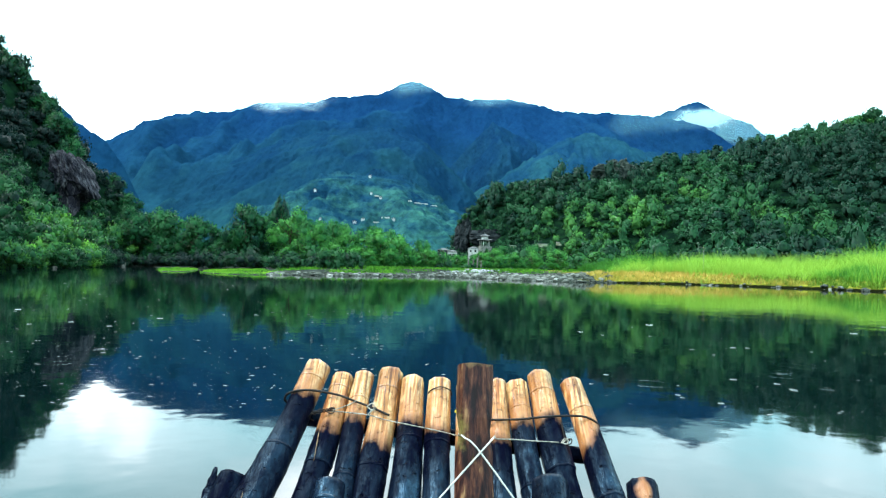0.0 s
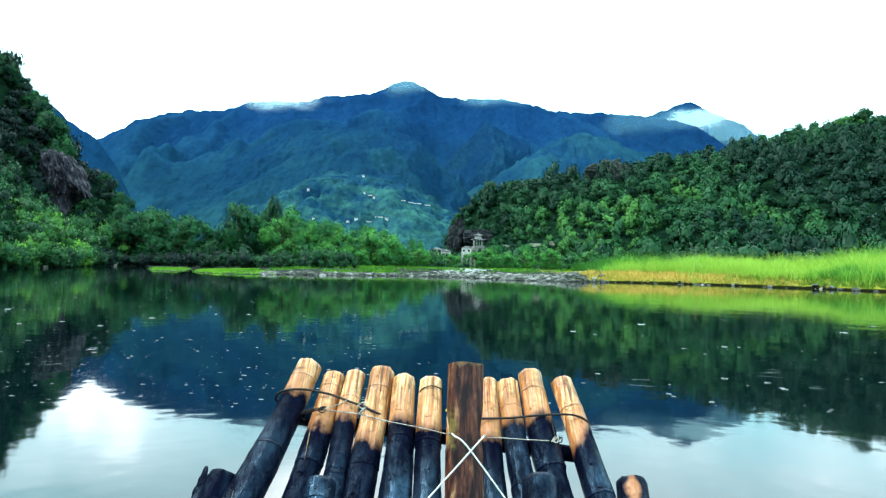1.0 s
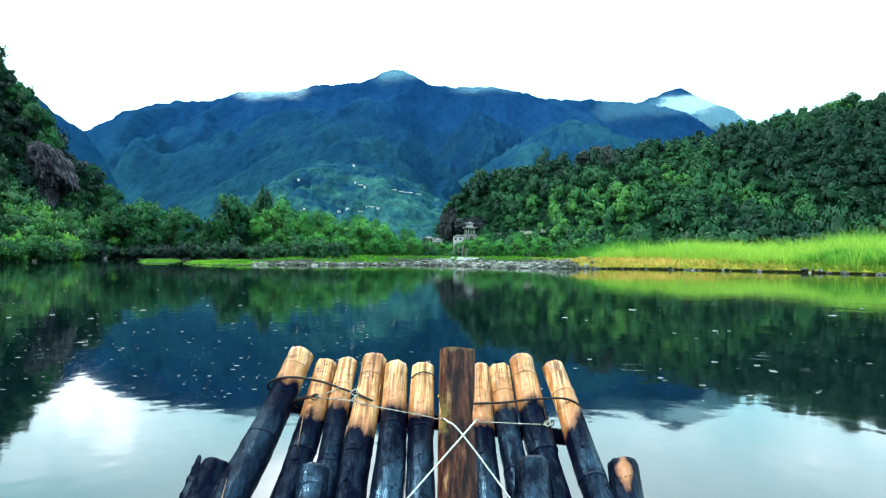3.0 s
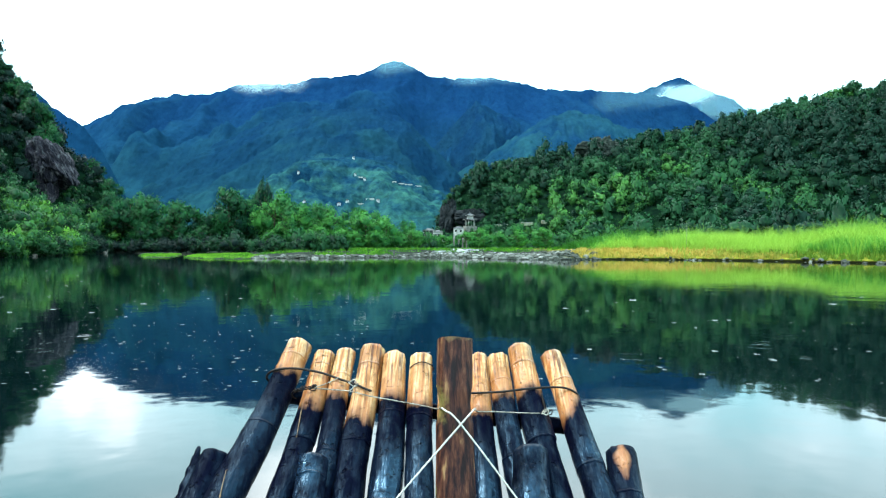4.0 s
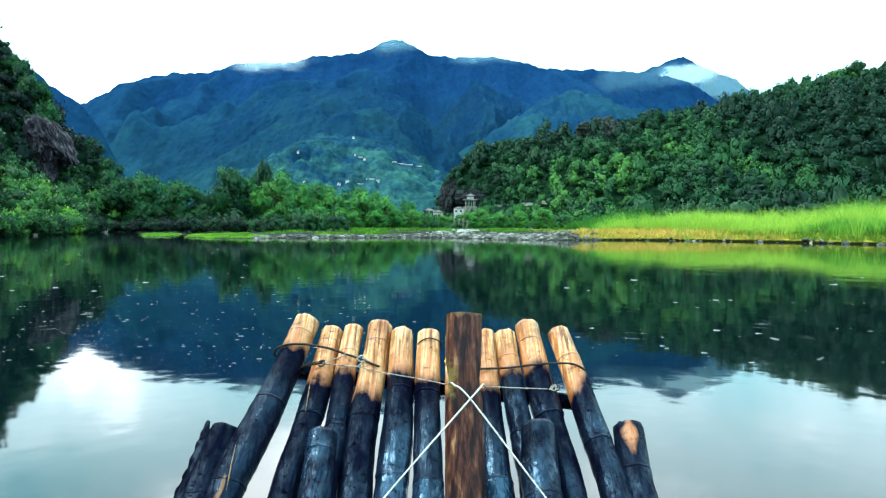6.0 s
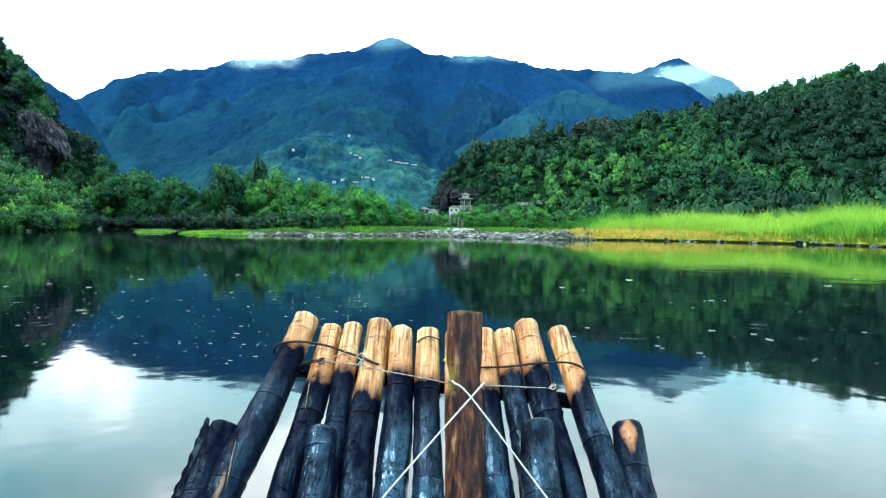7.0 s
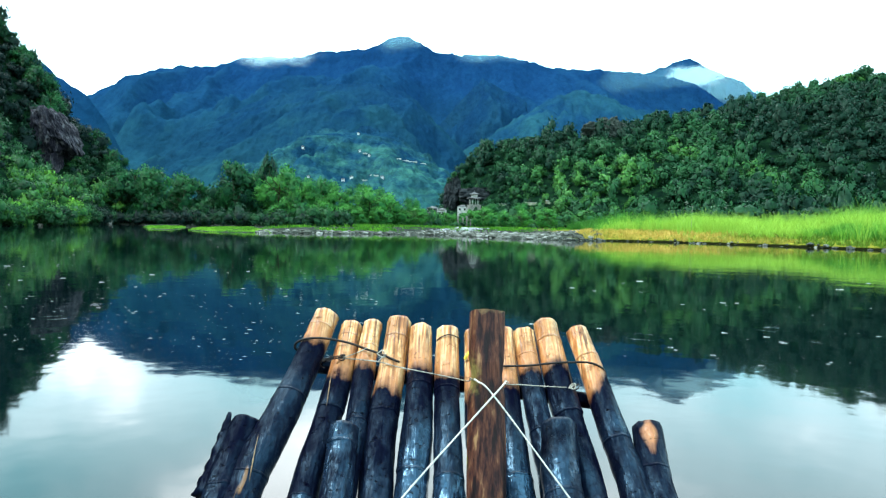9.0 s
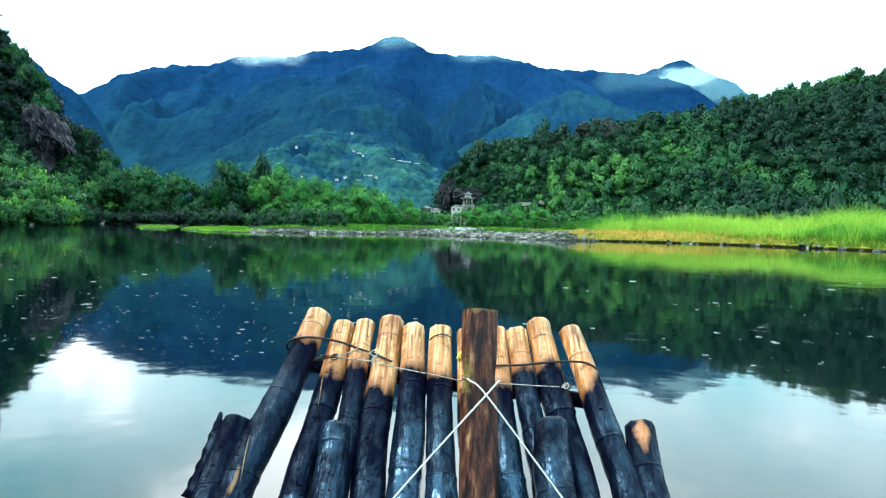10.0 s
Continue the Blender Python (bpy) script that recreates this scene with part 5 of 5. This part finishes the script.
# ---------------------------------------------------------------- rocks
def rock(name, centre, axes, lean, label, material, seed, level=5, taper=0.0, rough=0.3, skirt=0.0):
    """A cliff face: a broken, creased mass with flat facets; lean slides its foot sideways, taper narrows the foot."""
    v, f = ico(level)
    d = v.copy()
    a = fbm(d[:, 0] * 2.2 + seed, d[:, 2] * 1.6 + d[:, 1] * 1.3, 4, seed) - 0.5
    b = np.abs(fbm(d[:, 0] * 5.0 + d[:, 1] * 3, d[:, 2] * 2.2 - seed, 4, seed + 5) - 0.5)
    c = np.abs(fbm(d[:, 0] * 13.0 + d[:, 1] * 9, d[:, 2] * 5.0 + seed, 4, seed + 9) - 0.5)
    r = 1 + rough * 2.2 * a - rough * 1.8 * b - rough * 0.8 * c
    sq = (np.abs(d) ** 3).sum(1) ** (-1 / 3)
    v = d * (r * sq)[:, None]
    v[:, 0] *= 1 + taper * v[:, 2]
    v[:, 0] += lean * -v[:, 2] + skirt * smooth(-0.6, 1.0, v[:, 0]) * (0.95 - v[:, 2]) / 2
    v = v * axes
    return tagged(new(name, mesh_np(name, v + np.array(centre), f, material)), label, "rock")


rock("cliff_rock", (-83.0, 137, 18.6), (2.4, 4.6, 5.2), 0.12, "dark grey bare cliff rock jutting from the wooded slope", M["cliff"], 3, 6, 0.0, 0.24, 2.1)
rock("cliff_rock", (-81.4, 134.5, 11.0), (1.5, 2.6, 3.4), 0.1, "dark grey cliff rib streaked with pale stains", M["cliff"], 9, 5, 0.35, 0.4)
rock("cliff_rock", (-70.6, 99, 10.8), (1.5, 3.0, 3.3), 0.0, "small dark grey rock face in the scrub", M["cliff"], 12, 4, 0.0, 0.4)
rock("shore_rock", (-59.4, 114.5, 0.25), (0.8, 0.8, 0.8), 0.0, "pale grey boulder at the waterline", M["concrete"], 14, 3)
rock("shore_rock", (-53.4, 94.5, 0.0), (0.35, 0.4, 0.35), 0.0, "pale grey boulder at the waterline", M["concrete"], 15, 3)
rock("shore_rock", (-45.9, 73.5, 0.0), (0.4, 0.4, 0.3), 0.0, "pale grey boulder at the waterline", M["concrete"], 16, 3)
rock("crag", (99, 412, 62.0), (12.5, 8, 9.0), 0.0, "grey rocky crag cropping out of the wooded ridge", M["crag"], 22, 5)
rock("crag", (3.6, 390, 19), (4.6, 7, 11), -0.3, "dark grey sheer cliff at the end of the hill", M["darkrock"], 27, 5)
rock("crag", (19.0, 382, 19), (11, 5, 5.0), 0.0, "dark grey sheer cliff at the end of the hill", M["darkrock"], 31, 4)


# ---------------------------------------------------------------- clouds
def cloud(x, y, z, wide, high, bulge, label, material="cloud"):
    n, m = 28, 14
    U, Vv = np.meshgrid(np.linspace(-1, 1, n), np.linspace(-1, 1, m), indexing="ij")
    d = -bulge * np.sqrt(np.clip(1 - 0.8 * (U ** 2 + Vv ** 2) / 2, 0, 1))
    v = np.stack([U * wide / 2, d, Vv * high / 2], -1).reshape(-1, 3)
    ob = new("cloud", mesh_np("cloud", v, grid_faces(n, m), M[material], None, True, np.tile((0.0, -0.45, 0.89), (len(v), 1))))
    ob.matrix_basis = pose(x, y, z)
    return tagged(ob, label, "cloud", "mountain clouds")


cloud(1095, 2985, 692, 420, 140, 60, "white drifting cloud bank below the peak")
cloud(1255, 2990, 640, 480, 230, 60, "white mist veiling the far slope", "mist")
cloud(690, 2540, 585, 330, 210, 40, "thin torn mist on the ridge", "wisp")
cloud(880, 2545, 595, 360, 150, 40, "thin torn mist on the ridge", "wisp")
cloud(-640, 2450, 632, 420, 170, 40, "low white cloud lying on the ridge")
cloud(-172, 2450, 708, 280, 190, 30, "white cloud cap on the summit", "mist")
cloud(160, 2450, 662, 420, 170, 40, "low white cloud lying on the ridge", "mist")


# ---------------------------------------------------------------- rain on the water
rng = np.random.default_rng(31)
V, Fc, n0 = [], [], 0
sv, sf = ICO1
for q in range(560):
    y = 1154 / rng.uniform(26, 250)
    x = y * (rng.uniform(-0.72, -0.12) if q % 5 else rng.uniform(-0.2, 0.7))
    r = 0.0017 * math.sqrt(y) * (0.45 + 1.3 * rng.uniform() ** 3)
    V.append(sv * [r * rng.uniform(1.8, 5.0), r * 1.4, r * 0.4] + [x, y, 0.0])
    Fc.append(sf + n0)
    n0 += len(sv)
for q in range(34):
    # fresh drops: a small crown of water, wide and very low
    y = 1154 / rng.uniform(70, 240)
    x = y * (rng.uniform(0.12, 0.72) if q % 4 else rng.uniform(-0.7, -0.3))
    w = y * rng.uniform(0.002, 0.0055)
    a = np.arange(20) / 20 * 2 * np.pi
    lip = np.array([(1.0, 0.0), (0.86, 0.00028 * y), (0.72, 0.0)])
    ring = np.stack([np.stack([x + w * k0 * np.cos(a), y + w * k0 * np.sin(a), np.full(20, z0) * (1 + 0.5 * np.sin(a * 3 + q))], 1) for k0, z0 in lip])
    V.append(ring.reshape(-1, 3))
    i = np.arange(20)
    for b in (0, 20):
        Fc.append(np.stack([n0 + b + i, n0 + b + (i + 1) % 20, n0 + b + 20 + (i + 1) % 20], 1))
        Fc.append(np.stack([n0 + b + i, n0 + b + 20 + (i + 1) % 20, n0 + b + 20 + i], 1))
    n0 += 60
tagged(new("rain_splashes", mesh_np("rain_splashes", np.concatenate(V), np.concatenate(Fc), M["foam"])), "tiny white rain splashes and foam flecks on the river", "splashes", kind="stuff")
V, Fc, n0 = [], [], 0
for q in range(46):
    y = rng.uniform(2.9, 16)
    x = y * rng.uniform(-0.72, 0.72)
    if y < 4.6 and q % 6:
        continue
    for rr in ((1.0, 0.55) if q % 3 == 0 else (1.0,)):
        r = rr * (0.045 + 0.13 * rng.uniform() ** 1.5) * (0.7 + y * 0.06)
        a = np.linspace(0, 2 * np.pi, 41)[:-1]
        w = 0.002 + 0.0004 * y
        prof = ((-w * 2.4, -0.001), (-w * 0.8, -0.00065), (w * 0.8, -0.00065), (w * 2.4, -0.001))
        ring = np.stack([np.stack([x + (r + o) * np.cos(a), y + (r + o) * np.sin(a), np.full(40, hh + 0.001)], 1) for o, hh in prof])
        V.append(ring.reshape(-1, 3))
        i = np.arange(40)
        for b in range(3):
            k0 = n0 + b * 40
            Fc.append(np.stack([k0 + i, k0 + 40 + i, k0 + 40 + (i + 1) % 40, k0 + (i + 1) % 40], 1))
        n0 += 160
tagged(new("rain_rings", mesh_np("rain_rings", np.concatenate(V), np.concatenate(Fc), M["water"], shade=True)), "faint ripple rings of raindrops on the water", "ripples", kind="stuff")


# ---------------------------------------------------------------- buildings and works
def slab_roof(bm, w, d, z0, rise, over, curve=0.0):
    """A hipped roof with eaves, the corners turned up by curve."""
    x, y = w / 2 + over, d / 2 + over
    low = [bm.verts.new(p) for p in ((-x, -y, z0 + curve), (0, -y, z0), (x, -y, z0 + curve), (x, 0, z0), (x, y, z0 + curve), (0, y, z0), (-x, y, z0 + curve), (-x, 0, z0))]
    under = [bm.verts.new((v.co.x * 0.97, v.co.y * 0.97, v.co.z - 0.12)) for v in low]
    r = max(w - d, 0) / 2 + 0.05
    top = [bm.verts.new((-r, 0, z0 + rise)), bm.verts.new((r, 0, z0 + rise))]
    for i in range(8):
        j = (i + 1) % 8
        bm.faces.new((low[i], low[j], under[j], under[i]))
    bm.faces.new(under)
    for a, b, c in ((0, 1, 0), (6, 7, 0), (7, 0, 0), (5, 6, 0), (1, 2, 1), (2, 3, 1), (3, 4, 1), (4, 5, 1)):
        bm.faces.new((low[a], low[b], top[c]))
    bm.faces.new((low[1], top[1], top[0]))
    bm.faces.new((low[5], top[0], top[1]))
    return bm


def house(x, y, z, w, d, h, storeys, turn, label, group="", coat="plaster"):
    ob = thing("house", label, "house", (x, y, z), group, turn)
    part("wall", box(bmesh.new(), -w / 2, -d / 2, -2.5, w / 2, d / 2, h), M[coat], ob)
    part("roof", slab_roof(bmesh.new(), w, d, h + 0.02, d * 0.26, 0.3), M["roof"], ob, "grey tiled roof")
    n = max(2, int(w / 2.4))
    for q in range(storeys):
        for i in range(n):
            cx = -w / 2 + w * (i + 0.5) / n
            cz = h * (q + 0.55) / storeys
            win = part("window", box(bmesh.new(), cx - 0.55, -d / 2 - 0.06, cz - 0.6, cx + 0.55, -d / 2 - 0.004, cz + 0.6, 0.01), M["concrete"], ob)
            part("pane", box(bmesh.new(), cx - 0.47, -d / 2 - 0.075, cz - 0.52, cx + 0.47, -d / 2 - 0.064, cz + 0.52), M["glass"], win)
    return ob


house(-3.9, 200, 3.6, 3.0, 2.6, 2.8, 2, 6, "white two-storey house half hidden by trees", "", "plaster")
house(-1.0, 206, 3.2, 2.6, 2.4, 2.9, 1, -10, "small white house beside a larger one", "", "plaster")
house(9.8, 362, 8.6, 5.4, 4.0, 3.4, 1, -8, "low whitewashed building below the pavilion")
for x, y, w, h in ((-310, 1094, 9, 6), (-297, 1092, 12, 7), (-207, 944, 7, 5), (-139, 1032, 7, 6), (-126, 954, 6, 5), (-111, 945, 6, 6), (-171, 814, 6, 4), (-138, 880, 10, 5), (-124, 862, 9, 4), (-83, 856, 9, 5)):
    hit = FOOT.ray_cast(Vector((x, y, 400)), Vector((0, 0, -1)))[0]
    house(x, y, hit.z + 1.0, w * 0.45, 3.4, h * 0.36, 1, random.uniform(-25, 25), "small white village house on the foothill", "foothill village", "whitewash")

for x, y, w in ((-73, 975, 12), (-62, 990, 12), (-50, 1001, 12), (-37, 1012, 12), (-120, 951, 11), (-113, 890, 14), (-94, 862, 11)):
    hit = FOOT.ray_cast(Vector((x, y, 400)), Vector((0, 0, -1)))[0]
    ob = thing("field_wall", "pale stone wall of a terraced field on the foothill", "wall", (x, y, hit.z + 0.6), "foothill terraces", random.uniform(-6, 6))
    part("wall", box(bmesh.new(), -w / 2, -0.5, -1.4, w / 2, 0.5, 0.3, 0.05), M["plaster"], ob)
    part("coping", box(bmesh.new(), -w / 2 - 0.1, -0.6, 0.304, w / 2 + 0.1, 0.6, 0.5, 0.03), M["plaster"], ob)

# two-tiered pavilion
px, py = 16.2, 366.0
pz = 13.4
pav = thing("pavilion", "white two-tiered pavilion with curved grey roofs", "pavilion", (px, py, pz), "", 12)
part("base", box(bmesh.new(), -3.2, -3.2, -10.0, 3.2, 3.2, 0.0, 0.05), M["concrete"], pav)
for a in range(6):
    cx, cy = 2.7 * math.cos(a * math.pi / 3), 2.7 * math.sin(a * math.pi / 3)
    v, f = tube([(cx, cy, 0.0), (cx, cy, 1.6), (cx, cy, 3.25)], [0.2, 0.18, 0.18], 10)
    part("column", mesh_np("column", v, f, M["plaster"], shade=True), None, pav)
part("roof", slab_roof(bmesh.new(), 5.4, 5.4, 3.3, 1.3, 0.9, 0.45), M["roof"], pav, "curved grey tile roof")
part("lantern", box(bmesh.new(), -1.5, -1.5, 4.2, 1.5, 1.5, 5.6, 0.04), M["plaster"], pav)
part("roof", slab_roof(bmesh.new(), 3.2, 3.2, 5.65, 1.5, 0.7, 0.4), M["roof"], pav, "curved grey tile roof")
v, f = tube([(0, 0, 7.1), (0, 0, 7.5), (0, 0, 8.1)], [0.16, 0.22, 0.05], 8)
part("finial", mesh_np("finial", v, f, M["roof"], shade=True), None, pav)

# terrace walls along the hill's path
for x, y, w, turn in ((33, 356, 8, 6), (45, 341, 7, 12), (54, 332, 6, 14)):
    z = float(right_height(np.array([x], float), np.array([y], float))[0])
    ob = thing("terrace_wall", "pale stone terrace wall among the trees", "wall", (x, y, z + 1.9), "hill terraces", turn)
    part("wall", box(bmesh.new(), -w / 2, -0.4, -1.2, w / 2, 0.4, 0.4, 0.05), M["cream"], ob)
    part("coping", box(bmesh.new(), -w / 2 - 0.1, -0.55, 0.404, w / 2 + 0.1, 0.55, 0.6, 0.03), M["plaster"], ob)

# piers and low weir at the pool's inflow
for x, y, h, r in ((2.2, 112, 1.9, 0.14), (3.1, 114, 1.6, 0.12), (3.8, 114.5, 1.8, 0.11), (4.5, 115, 1.4, 0.12)):
    z = float(ground_height(np.array([x]), np.array([y], float))[0])
    ob = thing("pier", "weathered grey concrete pier standing by the weir", "pier", (x, y, z), "weir piers", random.uniform(-8, 8))
    part("shaft", box(bmesh.new(), -r, -r, -0.4, r, r, h, 0.04), M["concrete"], ob)
    part("cap", box(bmesh.new(), -r - 0.06, -r - 0.06, h + 0.004, r + 0.06, r + 0.06, h + 0.16, 0.02), M["concrete"], ob)
weir = thing("weir", "low stained concrete weir across the stream", "weir", (2.4, 117, 0.5))
part("wall", box(bmesh.new(), -2.4, -0.3, -0.6, 2.4, 0.3, 0.4, 0.05), M["concrete"], weir)
part("crest", box(bmesh.new(), -2.5, -0.42, 0.404, 2.5, 0.42, 0.52, 0.03), M["concrete"], weir)

# white water of the riffle
rng = np.random.default_rng(77)
V, Fc, n0 = [], [], 0
for q in range(420):
    t = rng.uniform() ** 0.8
    y = 71 + 40 * t
    x = 1.2 + 1.2 * t + 0.7 * math.sin(y * 0.16) + rng.normal() * (0.7 + 1.3 * (1 - t))
    z = float(ground_height(np.array([x]), np.array([y]))[0])
    r = rng.uniform(0.04, 0.15)
    V.append(ICO1[0] * [r * 2.4, r * 1.3, r * 0.4] * rng.uniform(0.7, 1.2, (len(ICO1[0]), 1)) + [x, y, max(z, 0.0) + 0.06])
    Fc.append(ICO1[1] + n0)
    n0 += len(ICO1[0])
tagged(new("riffle", mesh_np("riffle", np.concatenate(V), np.concatenate(Fc), M["riffle"])), "white broken water of a shallow riffle over stones", "riffle", kind="stuff")

# a bamboo stake among the reeds
stake = thing("stake", "thin pale bamboo stake standing in the reeds", "stake", (22.6, 60, float(ground_height(np.array([22.6]), np.array([60.0]))[0])))
v, f = tube([(0, 0, -0.3), (0.02, 0, 1.2), (0.05, 0, 2.6)], [0.014, 0.013, 0.01], 8)
part("pole", mesh_np("pole", v, f, M["wire_pale"], shade=True), None, stake)
